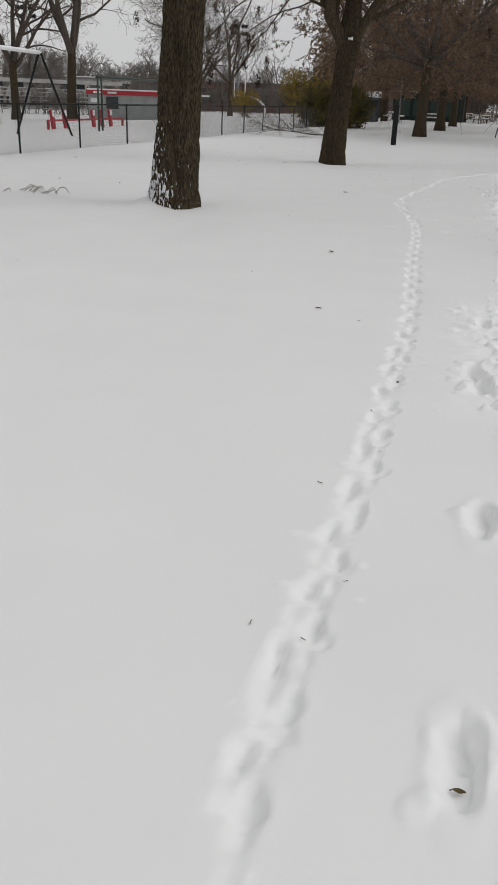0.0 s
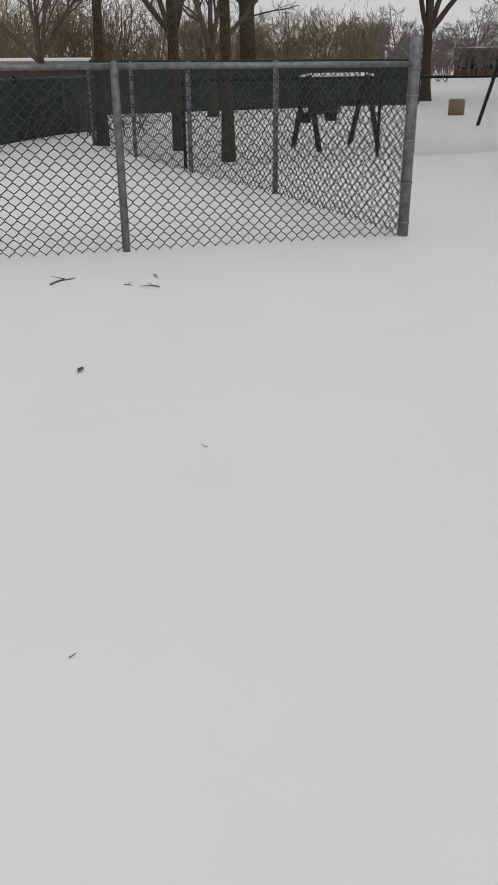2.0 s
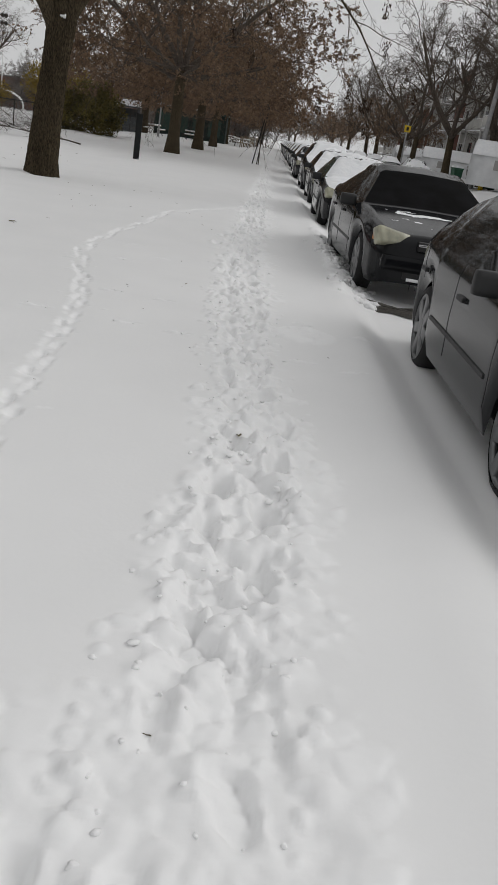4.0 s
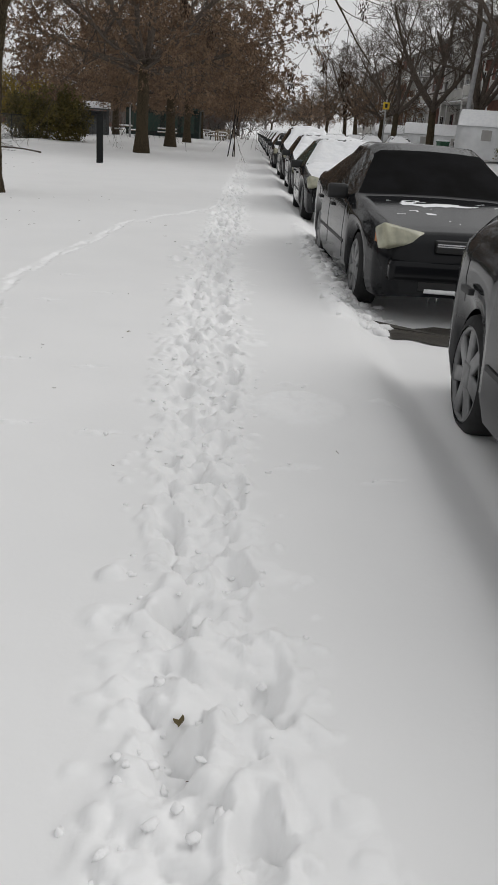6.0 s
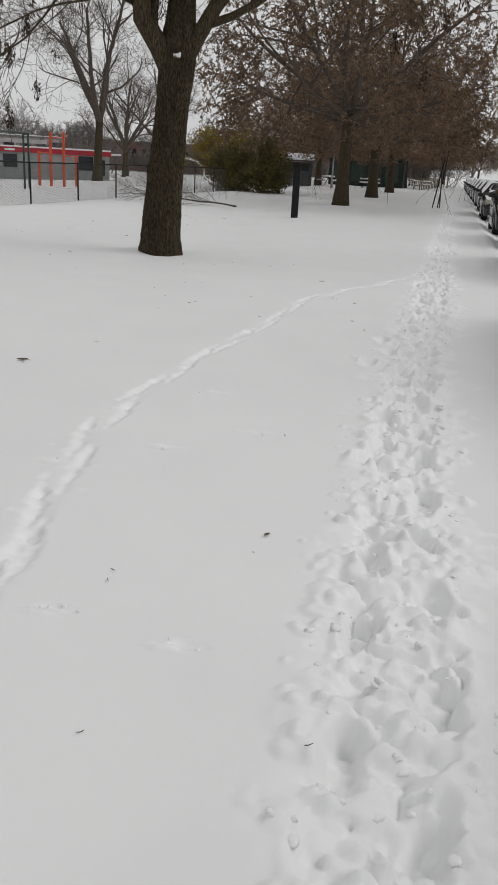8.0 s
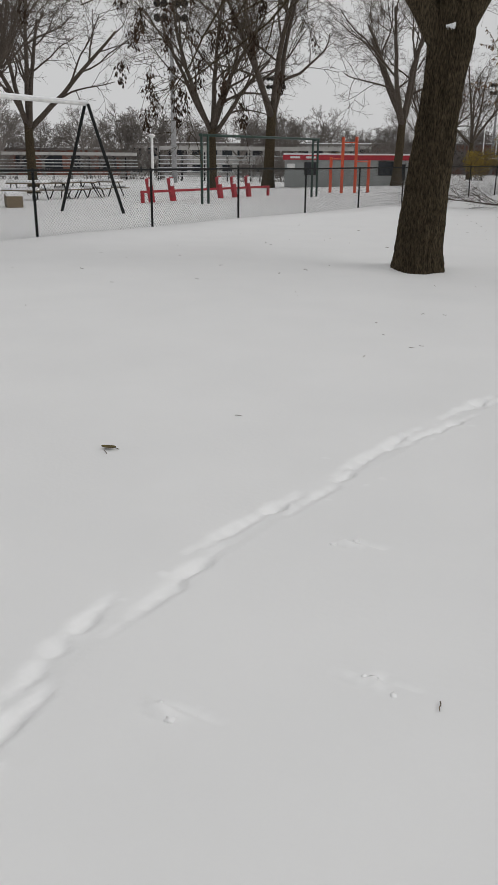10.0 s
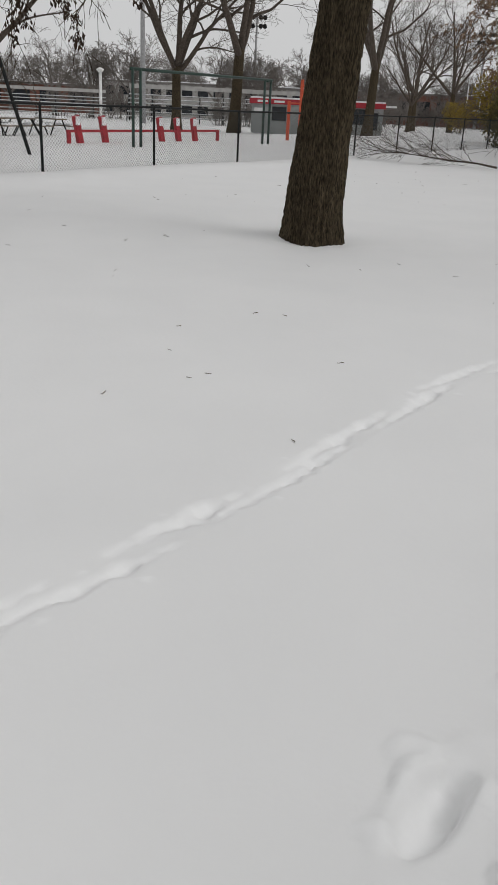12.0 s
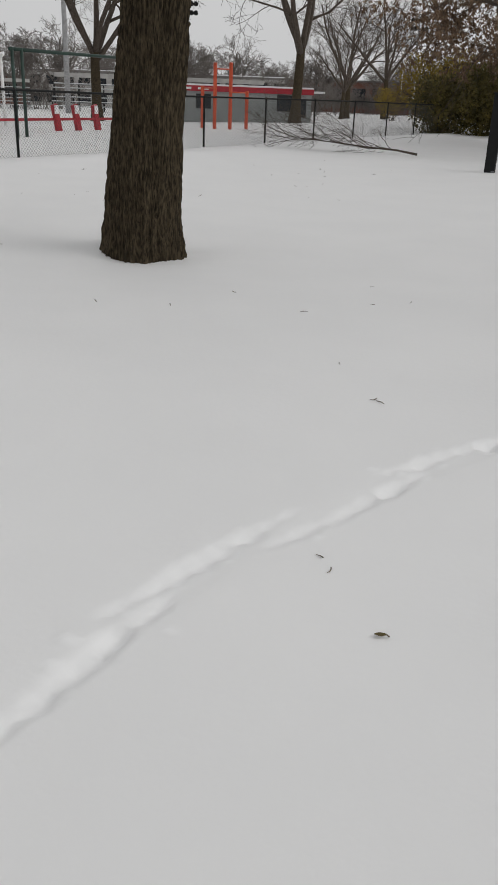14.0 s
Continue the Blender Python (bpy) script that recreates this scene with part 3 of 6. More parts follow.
# ---- near trees with furrowed trunks ----
def rough_trunk(name, pts, rads, parent, material, n=200, step=0.03, seed=0):
    """A trunk with real vertical furrows and flared roots along a bent axis."""
    P = [Vector(p) for p in pts]
    cum = [0]
    for a, b in zip(P, P[1:]):
        cum.append(cum[-1] + (b - a).length)
    rows = int(cum[-1] / step)
    V, Fc = [], []
    for r in range(rows + 1):
        s = cum[-1] * r / rows
        i = max(k for k in range(len(P) - 1) if cum[k] <= s + 1e-9)
        f = (s - cum[i]) / (cum[i + 1] - cum[i])
        c = P[i].lerp(P[i + 1], f)
        f2 = f * f * (3 - 2 * f)
        rad = rads[i] + (rads[i + 1] - rads[i]) * f2
        for k in range(n):
            a = 2 * math.pi * k / n
            ca, sa = math.cos(a), math.sin(a)
            q = Vector((ca * 2.4, sa * 2.4, s * 0.55 + seed))
            lumps = noise.noise(q) * 0.05
            w = noise.noise(Vector((ca * 1.5, sa * 1.5, s * 1.6 + seed))) * 0.5
            g = noise.noise(Vector(((a + w * 0.16) * 13.0, s * 2.6 + seed, 3.3)))
            g2 = noise.noise(Vector(((a + w * 0.1) * 22.0, s * 7.0 + seed, 8.1)))
            ridge = (0.5 - min(1, abs(g) * 3.2)) * 0.034 + g2 * 0.012
            root = 0.12 * max(0, 1 - s / 0.5) ** 2 * (0.5 + 0.5 * math.cos(5 * a + seed))
            rr = rad * (1 + lumps + root) + ridge
            V.append((c.x + ca * rr, c.y + sa * rr, c.z))
    for r in range(rows):
        for k in range(n):
            k2 = (k + 1) % n
            Fc.append((r * n + k, r * n + k2, (r + 1) * n + k2, (r + 1) * n + k))
    return raw(name, V, Fc, material, parent, "", True)


ASH_SPEC = [(7, 6, 42, 0.62, 0.05), (6, 5, 46, 0.6, 0.03), (5, 5, 50, 0.56, 0.0), (4, 3, 48, 0.55, -0.04), (3, 0, 0, 0, -0.06)]


def ash_tree(x, y, z, pts, rads, limbs, seed, label, material):
    """A large leafless tree with dangling seed bunches: own trunk axis and main limbs."""
    t = thing("tree", x, y, z, 0, label, "tree", "trees along the path")
    rough_trunk("trunk", pts, rads, t, material, seed=seed)
    rng = random.Random(seed)
    out = []
    for path, r0, r1 in limbs:
        P = [Vector(p) for p in path]
        n = len(P)
        out.append((P, [r0 + (r1 - r0) * i / (n - 1) for i in range(n)], 0))
        for k in range(9):
            f = 0.2 + 0.8 * k / 8
            i = min(int(f * (n - 1)), n - 2)
            q = P[i].lerp(P[i + 1], f * (n - 1) - i)
            ax = (P[i + 1] - P[i]).normalized()
            side = ax.orthogonal().normalized()
            side.rotate(Matrix.Rotation(2.4 * k + rng.uniform(-0.5, 0.5), 3, ax))
            ang = radians(rng.uniform(35, 62))
            rr = (r0 + (r1 - r0) * f) * rng.uniform(0.35, 0.55)
            grow(rng, out, q, ax * math.cos(ang) + side * math.sin(ang), rng.uniform(1.8, 3.2), max(rr, 0.02), 1, ASH_SPEC)
    V, Fc = limbs_mesh(out, 0.0035)
    tagged(raw("crown", V, Fc, BARK, t, "", True), kind="stuff")
    V, Fc = seed_mesh(rng, out, (3,), 0.26, 0.06)
    tagged(raw("seed_growth", V, Fc, SEED, t, "dangling dark brown seed bunches"), kind="stuff")
    return t


# lateral axis of the fork as seen across the path
LX, LY = 0.935, 0.354


def lat(s, d, z):
    return (LX * s - LY * d, LY * s + LX * d, z)


fork_ash = ash_tree(-5.05, 22.05, -0.12, [lat(-0.02, 0, -0.1), lat(0.0, 0, 0.5), lat(0.05, 0, 1.2), lat(0.15, 0, 2.3), lat(0.22, 0, 3.0), lat(0.28, 0.05, 4.0), lat(0.3, 0.1, 6.0), lat(0.3, 0.2, 8.5)],
         [0.36, 0.31, 0.28, 0.255, 0.285, 0.20, 0.17, 0.09],
         [([lat(0.18, -0.02, 2.75), lat(-0.06, -0.06, 3.2), lat(-0.34, -0.1, 3.6), lat(-0.36, -0.15, 4.0), lat(-0.16, -0.3, 4.7), lat(-0.05, -0.35, 5.8), lat(-0.3, -0.5, 7.6), lat(-0.8, -0.6, 9.5)], 0.19, 0.08),
          ([lat(-0.36, -0.1, 3.75), lat(-1.1, -0.3, 4.0), lat(-2.0, -0.7, 4.2), lat(-3.1, -1.1, 4.25)], 0.042, 0.012),
          ([lat(-0.40, -0.1, 4.5), lat(-1.1, 0.6, 5.1), lat(-1.8, 1.2, 6.1), lat(-2.4, 1.6, 7.3)], 0.075, 0.02),
          ([lat(0.24, -0.02, 2.85), lat(0.50, -0.05, 3.35), lat(0.80, -0.1, 3.85), lat(1.25, -0.25, 4.4), lat(1.9, -0.5, 4.72), lat(3.0, -0.9, 4.78), lat(4.4, -1.5, 4.7), lat(5.8, -2.2, 4.8)], 0.15, 0.04),
          ([lat(0.36, 0.1, 5.5), lat(1.0, 1.0, 7.0), lat(1.6, 2.0, 8.6), lat(2.0, 2.8, 10.2)], 0.12, 0.04),
          ([lat(0.35, 0.1, 6.5), lat(0.1, -1.0, 7.9), lat(-0.4, -2.4, 9.4), lat(-0.7, -3.6, 11)], 0.11, 0.03)],
         11, "tall ash tree with forked trunk and dangling seed bunches", BARK)
fork_snow = newbox(0, 0, 0, 0.12, 0.12, 0.07, 0.033)
fork_snow.transform(Matrix.Translation(Vector(lat(0.21, -0.24, 3.10))) @ Matrix.Rotation(0.5, 4, "X"))
part("snow_pad", fork_snow, SNOW_CAP, fork_ash, "snow caught in the fork", True)
ash_tree(-5.18, 10.74, -0.05, [(-0.05, 0, -0.1), (-0.01, 0, 0.5), (0.05, 0, 1.2), (0.12, 0.02, 2.6), (0.18, 0.05, 4.2), (0.2, 0.1, 6.0), (0.25, 0.2, 8.5)],
         [0.385, 0.33, 0.295, 0.275, 0.28, 0.22, 0.10],
         [([(0.15, 0, 3.9), (-0.5, -0.3, 5.0), (-1.4, -0.8, 6.2), (-2.2, -1.2, 7.8)], 0.15, 0.05),
          ([(0.2, 0, 3.9), (1.0, 0.3, 5.1), (2.2, 0.8, 5.7), (3.8, 1.4, 6.3)], 0.15, 0.04),
          ([(0.2, 0.2, 4.6), (0.1, 0.8, 5.6), (-0.1, 1.3, 7.0)], 0.11, 0.03),
          ([(0.2, 0.1, 5.5), (0.5, -1.0, 6.9), (0.7, -2.2, 8.6)], 0.11, 0.03),
          ([(0.22, 0.1, 6.0), (-0.6, 0.7, 7.4), (-1.6, 1.4, 8.8)], 0.11, 0.03)],
         23, "tall ash tree with snow blown into its furrowed bark", BARK_SNOWY)

# ---- trees that keep their brown leaves, along the path ----
OAK_SPEC = [(7, 7, 55, 0.62, 0.03), (6, 6, 52, 0.58, 0.0), (5, 6, 48, 0.55, -0.02), (4, 0, 0, 0, -0.05)]


def brown_tree(seed, trunk_h, trunk_r, limb, n, per, droop):
    rng, trunk, out = bare_tree(seed, trunk_h, trunk_r, limb, n, OAK_SPEC, 50)
    # lower limbs that reach out sideways under the crown
    for k in range(7):
        a = k * 0.9 + rng.uniform(-0.3, 0.3)
        z0 = trunk_h * rng.uniform(0.8, 1.0)
        grow(rng, out, (0, 0, z0), (math.cos(a), math.sin(a), droop + 0.18), limb * rng.uniform(0.7, 0.95), trunk_r * 0.3, 0, OAK_SPEC)
    t = thing("tree", 0, 0, 0, 0, "tree along the path still full of brown leaves", "tree", "trees along the path")
    V, Fc = limbs_mesh(trunk)
    raw("trunk", V, Fc, BARK, t, "", True)
    V, Fc = limbs_mesh([(p, [0.8 * q for q in r], lv) for p, r, lv in out], 0.005)
    tagged(raw("crown", V, Fc, TWIG, t, "", True), kind="stuff")
    V, Fc = leaves_mesh(rng, out, (2, 3), per, 0.115, 1.1, 0.42, 2.0)
    tagged(raw("foliage", V, Fc, LEAF_BROWN, t, "dense curled brown leaves"), kind="stuff")
    return t


oak_a = brown_tree(31, 3.6, 0.29, 7.5, 6, 19, -0.02)
oak_a.matrix_basis = pose(-4.95, 44.5, -0.02, 0, 0, 40)
oak_b = brown_tree(37, 3.4, 0.30, 7.0, 6, 18, -0.05)
oak_b.matrix_basis = pose(-5.0, 58.8, 0, 0, 0, 0)
for src, x, y, rz, s in ((oak_a, -5.1, 73.8, 120, 1.0), (oak_b, -5.6, 100, 75, 1.05), (oak_a, -6.6, 117, 200, 1.15), (oak_b, -6.0, 133, 250, 1.1), (oak_a, -12.5, 86, 300, 1.0), (oak_b, -16, 108, 20, 1.1)):
    copy_thing(src, pose(x, y, gz(x, y), 0, 0, rz) @ Matrix.Scale(s, 4))

# ---- leafless trees of the field, the far edge and the street ----
ELM_SPEC = [(8, 6, 38, 0.62, 0.05), (7, 5, 42, 0.62, 0.03), (5, 5, 44, 0.62, 0.0), (4, 4, 44, 0.62, 0.0), (2, 0, 0, 0, 0)]
THIN_SPEC = [(6, 7, 38, 0.62, 0.05), (5, 6, 42, 0.6, 0.02), (4, 6, 44, 0.62, 0.0), (2, 0, 0, 0, 0)]


def leafless(seed, trunk_h, trunk_r, limb, n, spec, spread, min_rad, label, group, bark, twig):
    rng, trunk, out = bare_tree(seed, trunk_h, trunk_r, limb, n, spec, spread)
    t = thing("tree", 0, 0, 0, 0, label, "tree", group)
    V, Fc = limbs_mesh(trunk)
    raw("trunk", V, Fc, bark, t, "", True)
    V, Fc = limbs_mesh(out, min_rad)
    raw("crown", V, Fc, twig, t, "", True)
    return t


elm_a = leafless(41, 3.4, 0.29, 7.0, 6, ELM_SPEC, 40, 0.007, "tall leafless tree standing in the snowy field", "field trees", BARK, TWIG)
elm_b = leafless(43, 3.8, 0.29, 7.4, 5, ELM_SPEC, 38, 0.007, "tall leafless tree standing in the snowy field", "field trees", BARK, TWIG)
elm_a.matrix_basis = pose(*FIELD_TREES[0][:2], gz(*FIELD_TREES[0][:2]) - 0.05, 0, 0, 10) @ Matrix.Scale(FIELD_TREES[0][2], 4)
elm_b.matrix_basis = pose(*FIELD_TREES[1][:2], gz(*FIELD_TREES[1][:2]) - 0.05, 0, 0, 0) @ Matrix.Scale(FIELD_TREES[1][2], 4)
for k, (x, y, s) in enumerate(FIELD_TREES[2:]):
    copy_thing((elm_b, elm_a)[k % 2], pose(x, y, gz(x, y) - 0.05, 0, 0, 67 * k) @ Matrix.Scale(s, 4))
# trunk and crown both in the paled colour that stands in for haze
far_a = leafless(51, 3.0, 0.30, 6.0, 6, THIN_SPEC, 38, 0.022, "far leafless tree at the edge of the grounds", "far trees", TWIG_HAZED, TWIG_HAZED)
far_b = leafless(53, 2.6, 0.28, 5.4, 7, THIN_SPEC, 44, 0.022, "far leafless tree at the edge of the grounds", "far trees", TWIG_HAZED, TWIG_HAZED)
rt = random.Random(8)
for k in range(68):
    az = radians(-4 + 96 * k / 51 + rt.uniform(-0.8, 0.8)) if k < 52 else radians(24 + 38 * (k - 52) / 15)
    r = rt.uniform(135, 215) if k < 52 else rt.uniform(125, 170)
    if 12 < math.degrees(az) < 25:
        r = max(r, 190)
    x, y = -r * math.sin(az), 8 + r * math.cos(az)
    if k == 0:
        far_a.matrix_basis = pose(x, y, gz(x, y) - 0.1)
    elif k == 1:
        far_b.matrix_basis = pose(x, y, gz(x, y) - 0.1)
    else:
        copy_thing((far_a, far_b)[k % 2], pose(x, y, gz(x, y) - 0.1, 0, 0, rt.uniform(0, 360)) @ Matrix.Scale(rt.uniform(0.75, 1.15), 4))


# ---- chain-link fences ----
def chain_link(name, length, height, cell, rad, material, parent, n=3):
    """Crossing wires in the plane x = 0, along y from 0 to length; zigzag pairs that hook into each other."""
    V, Fc = [], []
    k = -int(height / cell) - 1
    while k * cell < length:
        for s in (1, -1):
            y0 = k * cell if s > 0 else k * cell + height
            a, b = (y0, 0.0), (y0 + s * height, height)
            pts = []
            for t in (0.0, 1.0):
                pts.append((a[0] + (b[0] - a[0]) * t, a[1] + (b[1] - a[1]) * t))
            # clip to the panel
            (ya, za), (yb, zb) = pts
            lo, hi = 0.0, 1.0
            dy = yb - ya
            for lim, sg in ((0.0, 1), (length, -1)):
                f = (lim - ya) / dy
                if sg * dy > 0:
                    lo = max(lo, f)
                else:
                    hi = min(hi, f)
            if hi - lo > 0.02:
                p = lambda t: (0.004 * s, ya + dy * t, za + (zb - za) * t)
                tube_data(V, Fc, [p(lo), p(hi)], [rad, rad], n, cap=False)
        k += 1
    return raw(name, V, Fc, material, parent)


def woven_link(name, length, height, cell, rad, material, parent):
    """Chain-link as it is woven: upright zigzag wires that hook into their neighbours at short knuckles."""
    V, Fc = [], []
    n = int(length / (cell * 0.5))
    rows = int(height / (cell * 0.5))
    for k in range(n + 1):
        pts = []
        for i in range(rows + 1):
            sg = 1 if (i + k) % 2 else -1
            y = min(max((k * 0.5 + 0.255 * sg) * cell, 0.0), length)
            z = i * cell * 0.5
            pts += [(0.004 * sg, y, z - cell * 0.06), (-0.004 * sg, y, z + cell * 0.06)]
        tube_data(V, Fc, pts, [rad] * len(pts), 4, cap=False)
    return raw(name, V, Fc, material, parent)


field_fence = thing("fence", -12.4, 0, 0, 0, "low black chain-link fence along the playing field", "fence")
FY0, FSP = 5.35, 3.25
post0 = None
for k in range(0, 24):
    y = FY0 + FSP * k + 0.1
    z0 = gz(-12.4, y) - 0.15
    if post0 is None:
        post0 = rod("post", [(0, 0, 0), (0, 0, 1.33), (0, 0, 1.36)], [0.026, 0.026, 0.012], BLACK_STEEL, field_fence, 8)
        post0.location = (0, y, z0)
    else:
        again(post0, "post", field_fence, pose(0, y, z0))
rail = rod("top_rail", [(0.0, FY0 + FSP * k + 0.1, gz(-12.4, FY0 + FSP * k + 0.1) + 1.17) for k in range(24)], 0.022, BLACK_STEEL, field_fence, 6)
links = chain_link("wire_mesh", FSP * 23, 1.16, 0.075, 0.0022, WIRE_BLACK, field_fence)
links.location = (0.03, FY0 + 0.1, 0.0)
tagged(links, kind="stuff")

gate_fence = thing("fence", -6.8, 5.49, 0, 0, "tall galvanised chain-link fence that turns a corner", "fence")


def steel_post(name, x, y, h, r, parent, bands=True):
    p = rod(name, [(x, y, -0.2), (x, y, h - 0.05), (x, y, h - 0.015), (x, y, h)], [r, r, r * 0.95, r * 0.3], GALV, parent, 14)
    if bands:
        for zz in (0.12, 0.45, 0.8, 1.15, 1.36):
            rod("tension_band", [(x, y, zz - 0.012), (x, y, zz + 0.012)], r + 0.006, GALV, p, 14)
    return p


steel_post("corner_post", 0, 0, 1.60, 0.048, gate_fence)
# run towards the street side, bending slightly, and run away from the path
run_a = [(0, 0), (-0.40, -2.42), (-0.80, -4.84), (-1.2, -7.3), (-1.6, -9.7)]
run_b = [(0, 0), (-2.75, 0.05), (-5.15, -0.12), (-7.6, -0.2), (-10, -0.3)]
for run in (run_a, run_b):
    for (x0, y0), (x1, y1) in zip(run, run[1:]):
        steel_post("line_post", x1, y1, 1.43, 0.032, gate_fence, False)
        rod("top_rail", [(x0, y0, 1.39), (x1, y1, 1.39)], 0.023, GALV, gate_fence, 10)
        panel = woven_link("wire_mesh", math.hypot(x1 - x0, y1 - y0), 1.42, 0.096, 0.0042, WIRE, gate_fence)
        panel.matrix_basis = pose(x0, y0, 0.01, 0, 0, math.degrees(math.atan2(-(x1 - x0), y1 - y0)))
        tagged(panel, kind="stuff")


# ---- parked cars ----
def paint_mat(name, colour, rough=0.10):
    m = mat(name, colour, rough, tuple(c * 0.8 for c in colour), scale=2.5, bump=0.02, bscale=5, spec=0.5)
    m.node_tree.nodes["Principled BSDF"].inputs["Coat Weight"].default_value = 0.0
    return m


PAINT_GREY = paint_mat("dark_grey_car_paint", (0.03, 0.031, 0.033))
PAINT_BLACK = paint_mat("black_car_paint", (0.010, 0.0105, 0.012))
PAINT_BLACK.node_tree.nodes["Principled BSDF"].inputs["Specular IOR Level"].default_value = 0.17
PAINT_GREY.node_tree.nodes["Principled BSDF"].inputs["Specular IOR Level"].default_value = 0.3
PAINT_SILVER = paint_mat("silver_car_paint", (0.30, 0.31, 0.31))
PAINT_WHITE = paint_mat("white_car_paint", (0.62, 0.63, 0.64))
PAINT_BLUE = paint_mat("dull_blue_car_paint", (0.07, 0.085, 0.11))
CAR_GLASS = mat("car_glass", (0.012, 0.015, 0.016), 0.05, (0.008, 0.010, 0.011), scale=2, spec=0.25)
GREEN_GLASS = mat("tinted_car_glass", (0.03, 0.09, 0.08), 0.08, (0.02, 0.06, 0.055), scale=2, spec=0.7)
COVER = mat("black_windscreen_cover", (0.010, 0.010, 0.011), 0.85, (0.006, 0.006, 0.006), scale=4, bump=0.2, bscale=6, spec=0.04)
LAMP_GLASS = mat("yellowed_headlight", (0.40, 0.39, 0.29), 0.12, (0.22, 0.22, 0.17), scale=7)
INDICATOR = mat("amber_indicator", (0.45, 0.16, 0.04), 0.3)
TAIL = mat("red_tail_light", (0.40, 0.02, 0.02), 0.25)
CHROME = mat("chrome_trim", (0.55, 0.55, 0.56), 0.2, (0.42, 0.42, 0.43), metal=0.9)
LINER = mat("wheel_well", (0.008, 0.008, 0.008), 0.95)

SEDAN = dict(top=[(0, .52), (.008, .68), (.03, .765), (.07, .80), (.24, .93), (.29, .965), (.44, 1.36), (.51, 1.43), (.64, 1.425), (.80, 1.10), (.84, 1.055), (.97, 1.02), (1, .82)],
             belt=[(0, .46), (.008, .62), (.03, .70), (.07, .745), (.24, .87), (.29, .905), (.8, .975), (.92, .97), (1, .78)], ws=(.295, .445), rw=(.655, .80), win=(.36, .775), pillar=(.545, .565), wheels=(.195, .775))
HATCH = dict(top=[(0, .58), (.02, .70), (.06, .78), (.21, .95), (.26, 1.0), (.42, 1.40), (.50, 1.47), (.74, 1.45), (.82, 1.38), (.94, 1.02), (.985, .95), (1, .70)],
             belt=[(0, .52), (.03, .66), (.21, .90), (.26, .94), (.8, 1.0), (.94, .98), (1, .68)], ws=(.265, .425), rw=(.83, .94), win=(.34, .86), pillar=(.545, .565), wheels=(.19, .80))
SUV = dict(top=[(0, .70), (.02, .84), (.06, .94), (.22, 1.08), (.27, 1.13), (.39, 1.58), (.48, 1.66), (.82, 1.63), (.90, 1.50), (.97, 1.05), (.99, 1.0), (1, .75)],
           belt=[(0, .62), (.03, .80), (.22, 1.03), (.27, 1.07), (.85, 1.12), (.97, 1.04), (1, .72)], ws=(.275, .395), rw=(.86, .965), win=(.34, .90), pillar=(.54, .56), wheels=(.19, .79))


def line(table, s):
    for (a, va), (b, vb) in zip(table, table[1:]):
        if s <= b:
            f = (s - a) / (b - a)
            return va + (vb - va) * f
    return table[-1][1]


def wheel(parent, x, y, r, side, spokes=7):
    V, Fc = [], []
    xs = [0.0, 0.02, 0.06, 0.14, 0.19, 0.21]
    rr = [r * 0.80, r * 0.97, r, r, r * 0.97, r * 0.8]
    n = 28
    for a, b in zip(xs, rr):
        for k in range(n):
            t = 2 * math.pi * k / n
            V.append((-side * a, b * math.cos(t), b * math.sin(t)))
    for i in range(5):
        for k in range(n):
            Fc.append((i * n + k, i * n + (k + 1) % n, (i + 1) * n + (k + 1) % n, (i + 1) * n + k))
    w = raw("wheel", V, Fc, TYRE, parent, "", True)
    w.location = (x, y, r)
    bm = bmesh.new()
    ring = bmesh.ops.create_cone(bm, cap_ends=True, segments=24, radius1=r * 0.80, radius2=r * 0.80, depth=0.02)
    for v in ring["verts"]:
        v.co = Vector((v.co.z - side * 0.05, v.co.x, v.co.y))
    part("wheel_hub", bm, LINER, w)
    bm = bmesh.new()
    for k in range(spokes):
        m = Matrix.Rotation(2 * math.pi * k / spokes, 4, "X")
        box(bm, -side * 0.022, 0, r * 0.42, 0.03, r * 0.27, r * 0.66, 0.012, m)
    box(bm, -side * 0.02, 0, 0, 0.035, r * 0.42, r * 0.42, 0.02)
    rim = []
    outer = 28
    for a, q in ((0.012, 0.82), (0.0, 0.76), (0.03, 0.70), (0.05, 0.76)):
        rim.append([bm.verts.new((-side * a, r * q * math.cos(2 * math.pi * k / outer), r * q * math.sin(2 * math.pi * k / outer))) for k in range(outer)])
    for a, b in zip(rim, rim[1:] + rim[:1]):
        for k in range(outer):
            bm.faces.new((a[k], a[(k + 1) % outer], b[(k + 1) % outer], b[k]))
    part("rim", bm, ALLOY, w, "", True)


